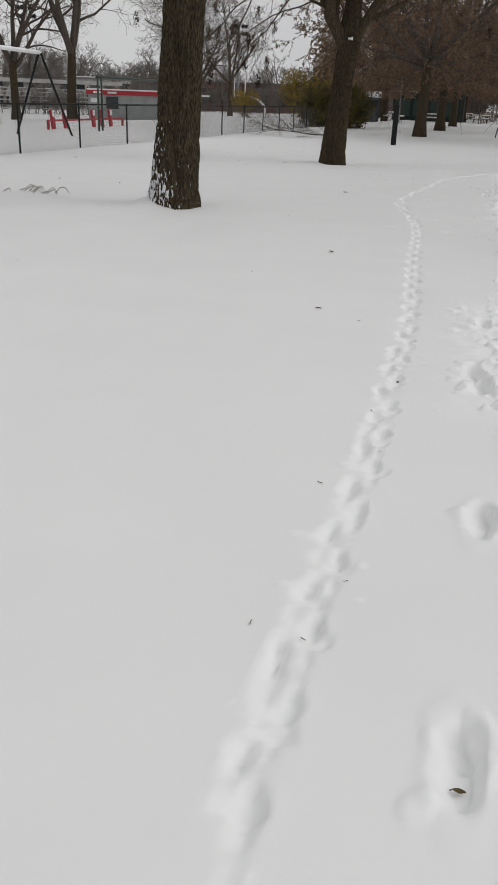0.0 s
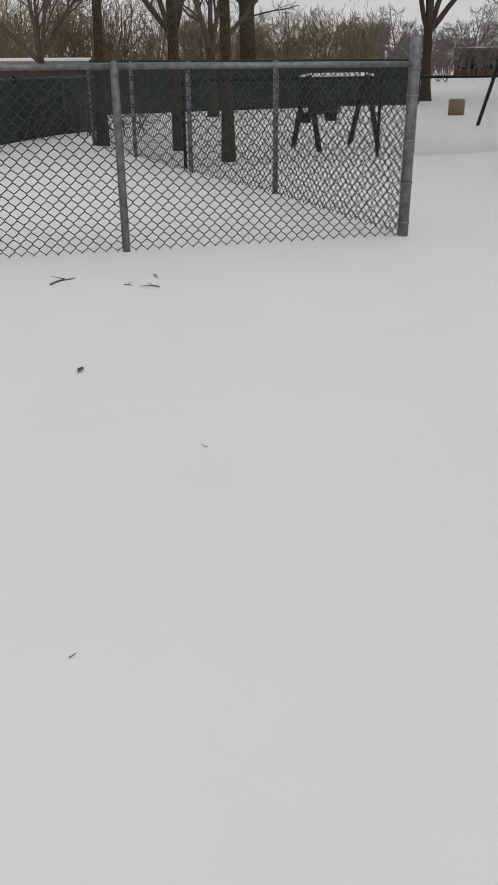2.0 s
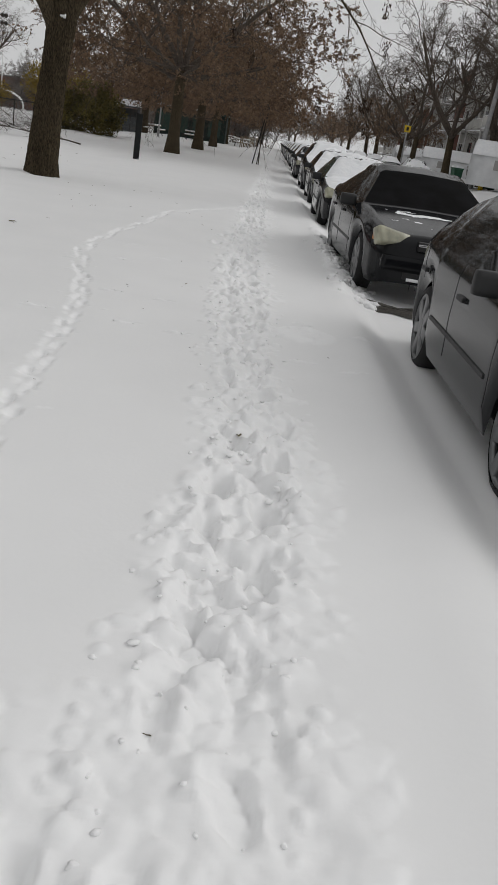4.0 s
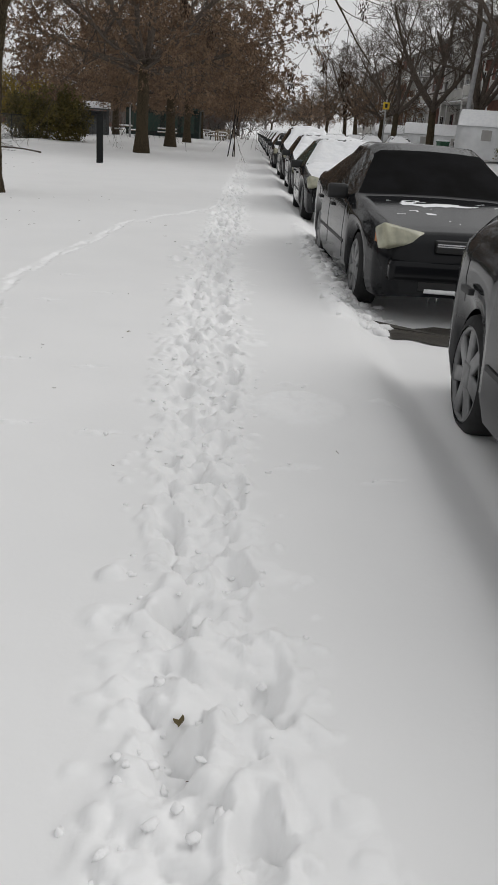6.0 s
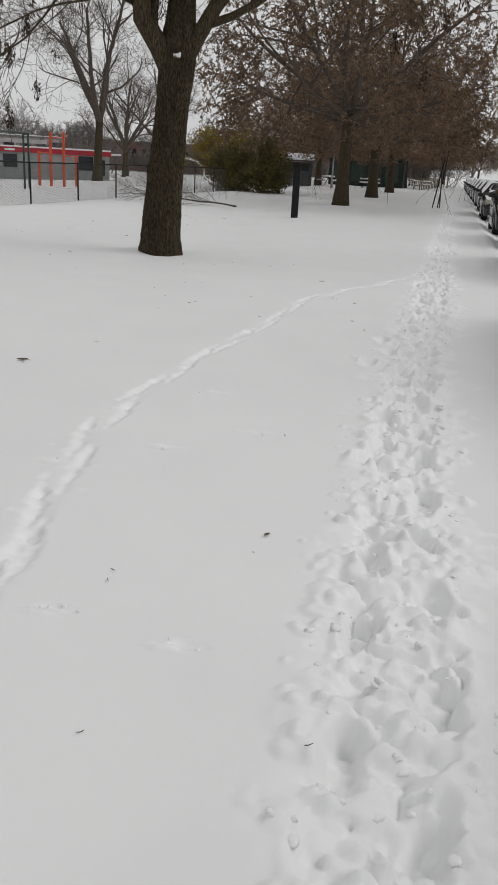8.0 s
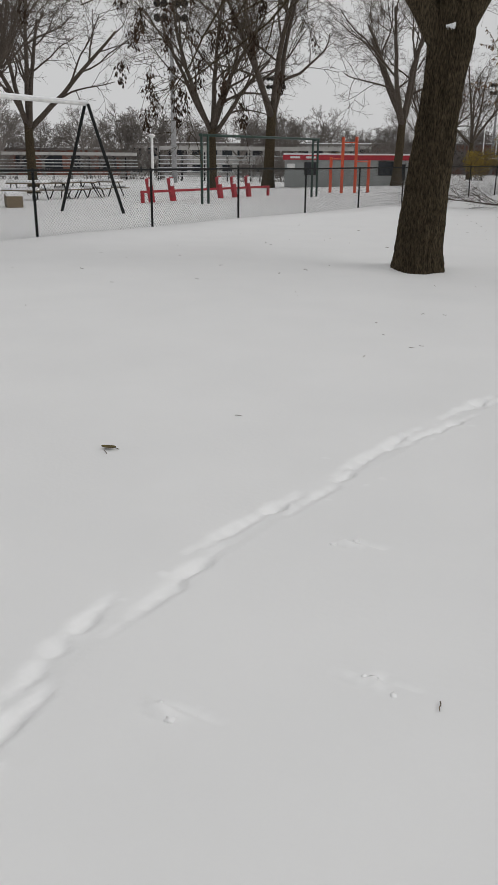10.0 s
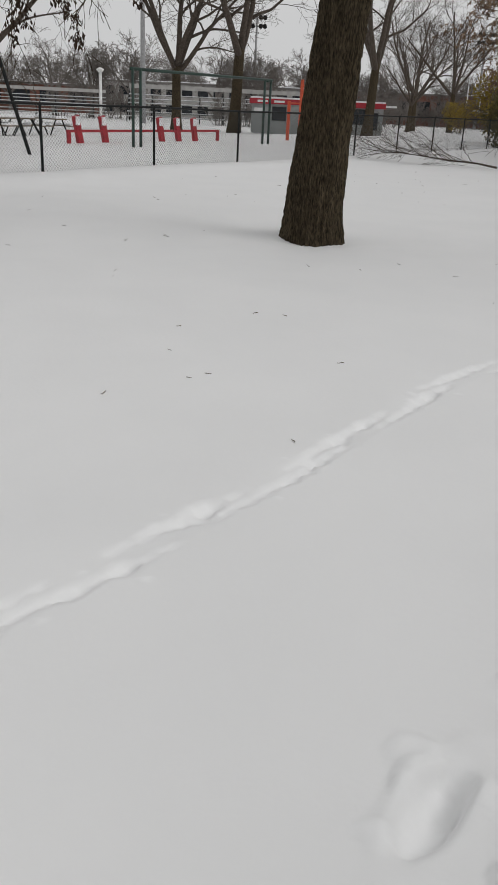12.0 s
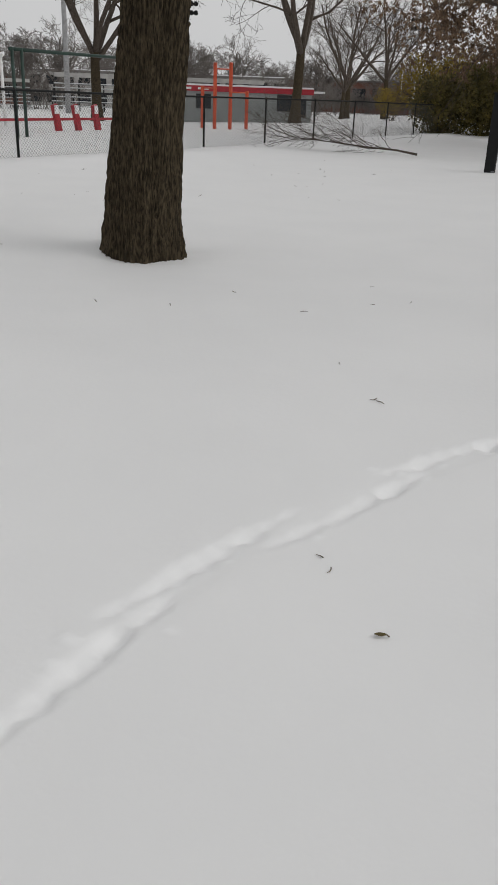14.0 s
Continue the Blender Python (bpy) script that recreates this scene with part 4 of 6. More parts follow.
def car(x, y, z, rz, shape, L, W, H, paint, label, glass=CAR_GLASS, screen=None, snow=0.06, cover=0.5, seed=1, spokes=7, dust=0.0):
    """A car with its nose towards -y. snow: depth on screen, hood and roof; cover: how much of them it hides."""
    t = thing("car", x, y, z, rz, label, "car", "cars parked along the street")
    kz = H / max(v for _, v in shape["top"])
    N = 120
    S = sorted(set([i / N for i in range(N + 1)] + list(shape["ws"]) + list(shape["rw"]) + list(shape["win"]) + list(shape["pillar"])))
    wr_r = 0.33 * kz
    rows = []
    for s in S:
        yy = (s - 0.5) * L
        top, belt = line(shape["top"], s) * kz, line(shape["belt"], s) * kz
        belt = min(belt, top - 0.012)
        w = W / 2 * line([(0, .66), (.02, .80), (.06, .90), (.14, .965), (.3, 1), (.72, 1), (.9, .96), (.97, .88), (1, .74)], s)
        zb = 0.20 + 0.06 * (1 - min(1, s / 0.05)) + 0.08 * max(0, (s - 0.94) / 0.06)
        for ws in shape["wheels"]:
            d = abs(yy - (ws - 0.5) * L)
            if d < wr_r + 0.045:
                zb = max(zb, wr_r - 0.02 + math.sqrt(max(0, (wr_r + 0.045) ** 2 - d * d)))
        up = max(0.0, min(1.0, (top - belt - 0.02) / 0.40))
        wr = w * (0.93 - 0.29 * up)
        mid = zb + (belt - zb) * 0.55
        rows.append([(w * 0.94, yy, zb), (w * 0.985, yy, zb + (mid - zb) * 0.35), (w, yy, mid), (w * 0.99, yy, belt - (belt - mid) * 0.25), (w * 0.955, yy, belt),
                     (w * 0.955 + (wr - w * 0.955) * 0.5, yy, belt + (top - 0.05 * up - belt) * 0.52), (wr, yy, top - 0.05 * up - 0.006), (wr * 0.88, yy, top - 0.014), (wr * 0.45, yy, top), (0, yy, top + 0.006)])
    np_ = len(rows[0])

    def kind(i, j, s):
        if j in (6, 7, 8):
            if shape["ws"][0] <= s <= shape["ws"][1]:
                return "windscreen"
            if shape["rw"][0] <= s <= shape["rw"][1] and j >= 7:
                return "rear_window"
        if j in (4, 5) and shape["win"][0] <= s <= shape["win"][1] and not shape["pillar"][0] <= s <= shape["pillar"][1]:
            return "side_window"
        return "body"
    meshes = {}
    for i in range(len(S) - 1):
        s = (S[i] + S[i + 1]) / 2
        for j in range(np_ - 1):
            k = kind(i, j, s)
            for sx in (1, -1):
                q = [rows[i][j], rows[i + 1][j], rows[i + 1][j + 1], rows[i][j + 1]]
                if k == "side_window":
                    key = "side_window", sx, s < shape["pillar"][0]
                else:
                    key = (k, 0, 0)
                V, Fc, idx = meshes.setdefault(key, ([], [], {}))
                f = []
                for a, b in ((i, j), (i + 1, j), (i + 1, j + 1), (i, j + 1)):
                    kk = (a, b, sx if b < np_ - 1 else 0)
                    if kk not in idx:
                        idx[kk] = len(V)
                        p = rows[a][b]
                        V.append((p[0] * sx, p[1], p[2]))
                    f.append(idx[kk])
                Fc.append(tuple(f if sx > 0 else f[::-1]))
    # end caps belong to the body
    V, Fc, idx = meshes[("body", 0, 0)]
    for i, flip in ((0, False), (len(S) - 1, True)):
        loop = [idx[(i, b, 1)] for b in range(np_ - 1)] + [idx[(i, np_ - 1, 0)]] + [idx[(i, b, -1)] for b in range(np_ - 2, -1, -1)]
        Fc.append(tuple(loop[::-1] if flip else loop))
    for (k, sx, fr), (V, Fc, idx) in meshes.items():
        m = paint if k == "body" else (screen or glass) if k == "windscreen" else glass
        raw(k, V, Fc, m, t, "black cloth cover over the windscreen" if k == "windscreen" and screen else "", True)
    # dark underbody and wheel wells
    part("underbody", newbox(0, 0, 0.36, W * 0.84, L * 0.90, 0.24, 0.03), LINER, t)
    for ws in shape["wheels"]:
        for sx in (1, -1):
            wheel(t, sx * (W / 2 * 0.965 - 0.012), (ws - 0.5) * L, wr_r, sx, spokes)
    f = -L / 2
    z1 = line(shape["belt"], .03) * kz
    for sx in (1, -1):
        m = Matrix.Translation((sx * W * 0.345, f + 0.13, z1 + 0.01)) @ Matrix.Rotation(radians(-22 * sx), 4, "Z") @ Matrix.Rotation(radians(-24), 4, "X")
        bm = newbox(0, 0, 0, 0.40, 0.15, 0.19, 0.03)
        for v in bm.verts:
            k = min(1.0, max(0.0, 0.5 - sx * v.co.x / 0.38))
            v.co.z = v.co.z * (1 - 0.42 * k) - 0.045 * k + 0.02
            v.co.y += 0.05 * (v.co.z + 0.09)
        bm.transform(m)
        hl = part("headlight", bm, LAMP_GLASS, t, "", True)
        m2 = Matrix.Translation((sx * W * 0.43, f + 0.20, z1 + 0.01)) @ Matrix.Rotation(radians(-40 * sx), 4, "Z")
        part("indicator", newbox(0, -0.02, 0.0, 0.07, 0.13, 0.10, 0.015, m2), INDICATOR, hl)
        part("wing_mirror", newbox(sx * (W / 2 + 0.06), (shape["ws"][0] + 0.06 - 0.5) * L, line(shape["belt"], .35) * kz + 0.04, 0.20, 0.10, 0.14, 0.035), BLACK_TRIM, t, "", True)
        part("tail_light", newbox(sx * W * 0.30, L / 2 - 0.05, line(shape["belt"], .95) * kz - 0.14, 0.24, 0.12, 0.15, 0.03), TAIL, t)
        for s in (shape["pillar"][0] - 0.04, shape["win"][1] - 0.05):
            part("door_handle", newbox(sx * (W / 2 + 0.004), (s - 0.5) * L, 0.78 * kz, 0.035, 0.17, 0.035, 0.012), BLACK_TRIM, t)
        for s in (shape["ws"][0] + 0.03, shape["pillar"][0] + 0.012, shape["win"][1] - 0.01):
            i = min(range(len(S)), key=lambda q: abs(S[q] - s))
            pts = [(sx * (rows[i][j][0] - 0.001), rows[i][j][1], rows[i][j][2]) for j in (1, 2, 3, 4)]
            rod("door_seam", pts, 0.004, BLACK_TRIM, t, 5)
        part("sill_strip", newbox(sx * (W / 2 - 0.006), 0.0, 0.50 * kz, 0.018, L * 0.38, 0.03, 0.005), BLACK_TRIM, t)
    part("grille", newbox(0, f + 0.035, z1 - 0.03, W * 0.40, 0.09, 0.10, 0.02), BLACK_TRIM, t)
    part("grille_bar", newbox(0, f - 0.008, z1 - 0.015, W * 0.40, 0.03, 0.028, 0.01), CHROME, t)
    part("badge", newbox(0, f - 0.018, z1 - 0.02, 0.11, 0.03, 0.09, 0.02), CHROME, t)
    part("lower_intake", newbox(0, f + 0.02, 0.36, W * 0.52, 0.06, 0.11, 0.02), BLACK_TRIM, t)
    part("bumper", newbox(0, f + 0.10, 0.46, W * 0.80, 0.24, 0.17, 0.05), paint, t, "", True)
    # snow lying on it
    V, Fc = [], []
    sub = 5
    xs_rows = []
    for i, s in enumerate(S):
        if not 0.03 <= s <= 0.975:
            continue
        want = cover
        if shape["ws"][1] < s < shape["rw"][0]:
            want = cover * 0.5
        if screen and shape["ws"][0] - 0.01 < s < shape["ws"][1] + 0.01:
            want = -1.0
        half = []
        for j in range(6, np_ - 1):
            p, q = Vector(rows[i][j]), Vector(rows[i][j + 1])
            half += [p.lerp(q, u / sub) for u in range(sub)]
        half.append(Vector(rows[i][np_ - 1]))
        full = half + [Vector((-v.x, v.y, v.z)) for v in half[-2::-1]]
        for v in full:
            nn = 0.5 + 0.5 * noise.noise(Vector((v.x * 1.6, v.y * 2.6, seed * 7.3))) + 0.26 * noise.noise(Vector((v.x * 6, v.y * 11, seed))) + 0.2 * noise.noise(Vector((v.x * 14, v.y * 24, seed)))
            h = max(-0.6, min(1.0, (want - nn) * 3.0))
            edge = 1.0 - 0.7 * max(0, abs(v.x) / (abs(full[0].x) + 1e-6) - 0.8) / 0.2
            V.append((v.x, v.y, v.z + (snow * (0.15 + 0.85 * h) * edge if h > 0 else 0.03 * h)))
        xs_rows.append(len(full))
    w0 = xs_rows[0]
    for i in range(len(xs_rows) - 1):
        for k in range(w0 - 1):
            Fc.append((i * w0 + k + 1, i * w0 + k, (i + 1) * w0 + k, (i + 1) * w0 + k + 1))
    if Fc:
        tagged(raw("snow_cover", V, Fc, SNOW_CAP, t, "thin uneven snow", True), kind="stuff")
    return t


ZS = -0.16
car(1.91, 9.2, ZS, 0, HATCH, 4.25, 1.76, 1.47, PAINT_GREY, "dark grey hatchback sunk in the snow at the kerb", snow=0.05, cover=0.42, seed=2, spokes=7)
sedan = car(1.67, 15.35, ZS + 0.03, 2.2, SEDAN, 4.75, 1.82, 1.43, PAINT_BLACK, "black sedan with a cloth over its windscreen", screen=COVER, snow=0.006, cover=0.30, seed=3)
# icicles under its bumper
for k, ix in enumerate((-0.35, -0.28, -0.08, 0.02, 0.06, 0.3)):
    rod("icicle", [(ix, -2.30, 0.30), (ix, -2.30, 0.30 - 0.05 - 0.02 * (k % 3)), (ix, -2.30, 0.17 + 0.02 * (k % 2))], [0.009, 0.006, 0.001], CHROME, sedan, 6)
rod("fog_snow", [(-0.42, -2.385, 0.31), (0.0, -2.40, 0.305), (0.42, -2.385, 0.31)], 0.018, SNOW_CAP, sedan, 8, "line of snow on the bumper lip")
car(1.66, 22.9, ZS, 0, SEDAN, 4.55, 1.76, 1.42, PAINT_BLACK, "dark sedan with snow on hood and screen", glass=GREEN_GLASS, snow=0.06, cover=0.95, seed=4)
car(1.72, 29.2, ZS, 0, HATCH, 4.3, 1.76, 1.47, PAINT_GREY, "grey hatchback with a snow-covered windscreen", snow=0.07, cover=0.95, seed=5)
car(1.75, 35.6, ZS, 0, SUV, 4.6, 1.84, 1.66, PAINT_BLACK, "black suv parked with snow on its hood", snow=0.07, cover=0.85, seed=6)
car(1.65, 44.0, ZS, 0, SEDAN, 4.6, 1.78, 1.43, PAINT_GREY, "grey sedan half dug out of the snow", snow=0.06, cover=0.5, seed=7)
cs = car(1.75, 53.0, ZS, 0, HATCH, 4.2, 1.74, 1.48, PAINT_BLUE, "dull blue hatchback under snow", snow=0.08, cover=0.75, seed=8)
ct = car(1.75, 60.0, ZS, 0, SEDAN, 4.6, 1.78, 1.43, PAINT_SILVER, "silver sedan under a layer of snow", snow=0.08, cover=0.8, seed=9)
for k, y in enumerate((67, 75, 83, 92, 103, 115, 128)):
    copy_thing((cs, ct)[k % 2], pose(1.75, y, ZS))
car(9.2, 61.5, 0.05, 180, SEDAN, 4.6, 1.8, 1.44, PAINT_WHITE, "white sedan parked across the street", snow=0.06, cover=0.6, seed=12)
for k, y in enumerate((73, 84, 97, 112)):
    copy_thing(ct, pose(9.0, y, 0.0, 0, 0, 180))

# bare wet asphalt between the parked cars
rp = random.Random(4)
bm = bmesh.new()
ring = []
for k in range(48):
    a = 2 * math.pi * k / 48
    rx, ry = 0.80 * (1 + 0.25 * math.sin(3 * a + 1)) + rp.uniform(-0.05, 0.05), 0.34 * (1 + 0.25 * math.sin(2 * a + 2)) + rp.uniform(-0.04, 0.04)
    px, py = 1.58 + rx * math.cos(a), 12.62 + ry * math.sin(a) + 0.10 * math.sin(5 * a)
    ring.append(bm.verts.new((px, py, gz(px, py) + 0.008)))
mid = bm.verts.new((1.58, 12.62, gz(1.58, 12.62) + 0.008))
for k in range(48):
    bm.faces.new((ring[k], ring[(k + 1) % 48], mid))
tagged(part("road_patch", bm, ASPHALT), "bare wet asphalt showing through the snow", "road", kind="structure")

# ---- across the street ----
CLAD_A = mat("pale_siding", (0.50, 0.49, 0.46), 0.8, (0.42, 0.41, 0.39), scale=1.0, bump=0.1)
ROOF_DARK = mat("flat_roof_edge", (0.20, 0.19, 0.18), 0.8)
DOOR_RED = mat("dark_red_door", (0.16, 0.03, 0.03), 0.6)


def row_house(x, y, z, w, h, wall_m, label, seed):
    """A three-storey row house facing -x: wall, roofline, windows, doors and balconies with rails."""
    r = random.Random(seed)
    t = thing("house", x, y, z, 0, label, "house", "row houses across the street")
    part("wall", newbox(4, 0, h / 2 - 0.3, 8, w - 0.02, h + 0.6, 0.03), wall_m, t)
    part("roof", newbox(3.9, 0, h + 0.12, 8.4, w - 0.02, 0.26, 0.04), ROOF_DARK, t)
    part("roof_snow", newbox(3.9, 0, h + 0.31, 8.3, w - 0.1, 0.14, 0.05), SNOW_CAP, t)
    for fl in range(3):
        zz = 0.9 + fl * (h - 0.4) / 3
        for k, yy in enumerate((-w * 0.30, w * 0.30)):
            door = k == (fl + seed) % 2
            hh, ww = (2.0, 0.9) if door else (1.35, 1.25)
            zc = zz + (1.0 if door else 1.25)
            win = part("door" if door else "window", newbox(0.0, yy, zc, 0.10, ww + 0.16, hh + 0.16, 0.02), DOOR_RED if door and fl == 0 else WHITE, t)
            part("pane", newbox(-0.045, yy, zc, 0.04, ww, hh, 0.0), GLASS_DARK, win)
            if not door:
                part("mullion", newbox(-0.075, yy, zc, 0.03, 0.05, hh, 0.0), WHITE, win)
        b = part("balcony", newbox(-0.7, 0, zz - 0.12, 1.4, w * 0.86, 0.16, 0.02), CONCRETE, t)
        part("balcony_snow", newbox(-0.7, 0, zz + 0.02, 1.3, w * 0.84, 0.10, 0.03), SNOW_CAP, b)
        part("rail", newbox(-1.37, 0, zz + 0.98, 0.05, w * 0.86, 0.05, 0.01), WHITE, b)
        part("rail", newbox(-1.37, 0, zz + 0.55, 0.03, w * 0.86, 0.75, 0.0), CLAD_A, b)
        for yy in (-w * 0.42, w * 0.42):
            part("balcony_post", newbox(-1.34, yy, zz + (h - 0.4) / 6, 0.10, 0.10, (h - 0.4) / 3, 0.01), WHITE, b)
    return t


hs = [row_house(18.2, 42, 0.9, 6.6, 9.6, CLAD_A, "three-storey row house with pale siding and balconies", 0),
      row_house(18.2, 48.7, 0.9, 6.6, 9.3, CONCRETE, "three-storey row house with white balconies", 1),
      row_house(18.2, 55.4, 0.9, 6.6, 9.6, BRICK, "three-storey brick row house with balconies", 2)]
for k in range(14):
    copy_thing(hs[(k * 2 + 1) % 3], pose(18.2 + 0.3 * (k % 2), 62.1 + 6.7 * k, 0.85))

TENT = mat("white_tarpaulin", (0.70, 0.71, 0.72), 0.6, (0.60, 0.61, 0.62), scale=2.0, bump=0.25, bscale=4)


def car_shelter(x, y, z, rz, L, label):
    """A winter car tent: arched white tarpaulin with a door flap and small windows, snow on top."""
    t = thing("car_shelter", x, y, z, rz, label, "car shelter", "car shelters in the yards")
    prof = [(-1.65, 0), (-1.65, 1.1), (-1.5, 1.65), (-1.1, 2.1), (-0.55, 2.38), (0, 2.48), (0.55, 2.38), (1.1, 2.1), (1.5, 1.65), (1.65, 1.1), (1.65, 0)]
    V, Fc = [], []
    for i in range(9):
        for px, pz in prof:
            sag = 1 - 0.02 * (i % 2)
            V.append((px * sag, -L / 2 + L * i / 8, pz * sag))
    n = len(prof)
    for i in range(8):
        for k in range(n - 1):
            Fc.append((i * n + k, i * n + k + 1, (i + 1) * n + k + 1, (i + 1) * n + k))
    Fc.append(tuple(range(n)))
    Fc.append(tuple(8 * n + k for k in range(n - 1, -1, -1)))
    raw("tarpaulin", V, Fc, TENT, t, "", True)
    V, Fc = [], []
    for i in range(9):
        for px, pz in prof[2:9]:
            V.append((px * 1.02, (-L / 2 + L * i / 8) * 0.98, pz + 0.05 + 0.07 * (1 - abs(px) / 1.6)))
    for i in range(8):
        for k in range(6):
            Fc.append((i * 7 + k, i * 7 + k + 1, (i + 1) * 7 + k + 1, (i + 1) * 7 + k))
    raw("snow_cover", V, Fc, SNOW_CAP, t, "", True)
    part("door_flap", newbox(0, -L / 2 - 0.02, 0.95, 1.5, 0.03, 1.8, 0.01), TENT, t)
    for yy in (-L * 0.25, L * 0.2):
        for sx in (1, -1):
            part("window", newbox(sx * 1.66, yy, 1.25, 0.03, 0.55, 0.55, 0.01), CONCRETE, t)
    part("window", newbox(-0.95, -L / 2 - 0.02, 1.4, 0.4, 0.03, 0.55, 0.01), CONCRETE, t)
    return t


sh = car_shelter(14.4, 55.5, 0.62, 72, 5.6, "white tarpaulin car shelter with snow on top")
for x, y, rz in ((15.6, 80, 80), (15.8, 100, 88)):
    copy_thing(sh, pose(x, y, 0.2, 0, 0, rz))

BIN_GREEN = mat("green_bin_plastic", (0.02, 0.085, 0.045), 0.55, (0.014, 0.06, 0.032), scale=5)


def wheelie_bin(x, y, z, rz, m, label):
    t = thing("wheelie_bin", x, y, z, rz, label, "bin", "wheelie bins at the kerb")
    bm = bmesh.new()
    box(bm, 0, 0, 0.52, 0.58, 0.62, 0.95, 0.03)
    for v in bm.verts:
        k = 0.80 + 0.20 * v.co.z
        v.co.x, v.co.y = v.co.x * k, v.co.y * k
    part("body", bm, m, t)
    part("lid", newbox(0, 0.02, 1.03, 0.62, 0.70, 0.07, 0.025), m, t)
    part("handle", newbox(0, 0.38, 0.98, 0.45, 0.04, 0.04, 0.012), m, t)
    part("snow_cap", newbox(0, 0, 1.11, 0.56, 0.60, 0.10, 0.045), SNOW_CAP, t)
    for sx in (-1, 1):
        rod("wheel", [(sx * 0.26, 0.27, 0.1), (sx * 0.20, 0.27, 0.1)], 0.1, TYRE, t, 12)
    return t


wb = wheelie_bin(11.2, 57.5, 0.35, 10, BIN_GREEN, "green wheelie bin standing in snow")
for x, y in ((13.0, 56.0), (11.6, 74), (11.8, 76)):
    copy_thing(wb, pose(x, y, 0.45, 0, 0, 25))
wheelie_bin(12.0, 57.0, 0.35, -15, BLACK_TRIM, "black wheelie bin standing in snow")
yb = thing("hydrant", 12.3, 55.2, 0.4, 0, "yellow fire hydrant half buried in snow", "hydrant")
rod("barrel", [(0, 0, -0.1), (0, 0, 0.55), (0, 0, 0.66), (0, 0, 0.74)], [0.14, 0.14, 0.12, 0.03], YELLOW, yb, 14)
rod("outlet", [(-0.24, 0, 0.42), (0.24, 0, 0.42)], 0.07, YELLOW, yb, 12)
rod("flange", [(0, 0, 0.52), (0, 0, 0.56)], 0.17, YELLOW, yb, 14)

def clump(name, rng, parent, material, cx, cy, cz, rx, ry, rz, count, size, label="", squash=True):
    """An uneven mass of small leaves."""
    V, Fc = [], []
    for _ in range(count):
        a, u = rng.uniform(0, 6.283), rng.uniform(-1, 1)
        q = rng.random() ** 0.35
        s = math.sqrt(1 - u * u)
        d0 = Vector((s * math.cos(a), s * math.sin(a), u))
        lump = 1 + 0.32 * noise.noise(d0 * 2.3 + Vector((cx, cy, cz)))
        p = Vector((cx + d0.x * rx * q * lump, cy + d0.y * ry * q * lump, max(cz + d0.z * rz * q * lump, 0.05)))
        d = (d0 * 0.8 + Vector((rng.gauss(0, 0.6), rng.gauss(0, 0.6), rng.gauss(0, 0.6) + 0.2))).normalized()
        sd = d.orthogonal().normalized()
        sd.rotate(Matrix.Rotation(rng.uniform(0, 6.3), 3, d))
        L = size * rng.uniform(0.6, 1.4)
        o = len(V)
        V += [tuple(p), tuple(p + d * L * 0.5 + sd * L * 0.28), tuple(p + d * L), tuple(p + d * L * 0.5 - sd * L * 0.28)]
        Fc.append((o, o + 1, o + 2, o + 3))
    return tagged(raw(name, V, Fc, material, parent, label), kind="stuff")


hg = thing("hedge", 14.2, 51.6, 0.55, 0, "clipped green hedge topped with snow", "hedge")
clump("foliage", random.Random(2), hg, LEAF_GREEN, 0, 0, 0.45, 1.3, 1.9, 0.5, 4200, 0.10)
clump("snow_cap", random.Random(3), hg, SNOW_CAP, 0, 0, 0.92, 1.1, 1.6, 0.12, 1600, 0.16)

# street trees, leaning pole, warning sign
st_a = leafless(61, 3.2, 0.30, 6.8, 5, ELM_SPEC, 46, 0.011, "leafless street tree before the houses", "street trees", BARK, TWIG)
st_a.matrix_basis = pose(12.6, 68.0, 0.4, 0, 0, 20)
for x, y, s, rz in ((13.6, 60.5, 1.0, 130), (12.4, 83, 0.95, 250), (12.6, 113, 1.0, 10), (12.4, 46.5, 1.05, 200), (12.2, 150, 1.0, 140)):
    copy_thing(st_a, pose(x, y, 0.4, 0, 0, rz) @ Matrix.Scale(s, 4))
st_b = brown_tree(67, 2.8, 0.24, 4.0, 5, 3, 0.2)
tagged(st_b, "street tree that keeps some yellow-brown leaves", "tree", "street trees")
st_b.matrix_basis = pose(12.2, 90, 0.4, 0, 0, 0)
for x, y, rz in ((12.2, 121, 150), (-2.5, 165, 30), (5, 230, 0), (11, 175, 60), (13, 200, 210)):
    copy_thing(st_b, pose(x, y, gz(x, y), 0, 0, rz) @ Matrix.Scale(1.2, 4))
up = thing("utility_pole", 12.0, 56.5, 0.35, 0, "grey utility pole leaning over the street", "pole")
rod("pole", [(0, 0, -0.2), (0.22, 0, 5), (0.42, 0, 9.5)], [0.15, 0.13, 0.10], GREY_POLE, up, 12)
ws = thing("road_sign", 11.0, 80, 0.3, 0, "yellow warning sign on a grey post", "sign")
rod("post", [(0, 0, -0.2), (0, 0, 4.1)], 0.07, GREY_POLE, ws, 8)
bm = bmesh.new()
box(bm, 0, -0.1, 3.6, 0.55, 0.03, 0.55, 0.01)
part("panel", bm, YELLOW, ws)
part("symbol", newbox(0, -0.122, 3.6, 0.2, 0.012, 0.3, 0.0), BLACK_TRIM, ws)


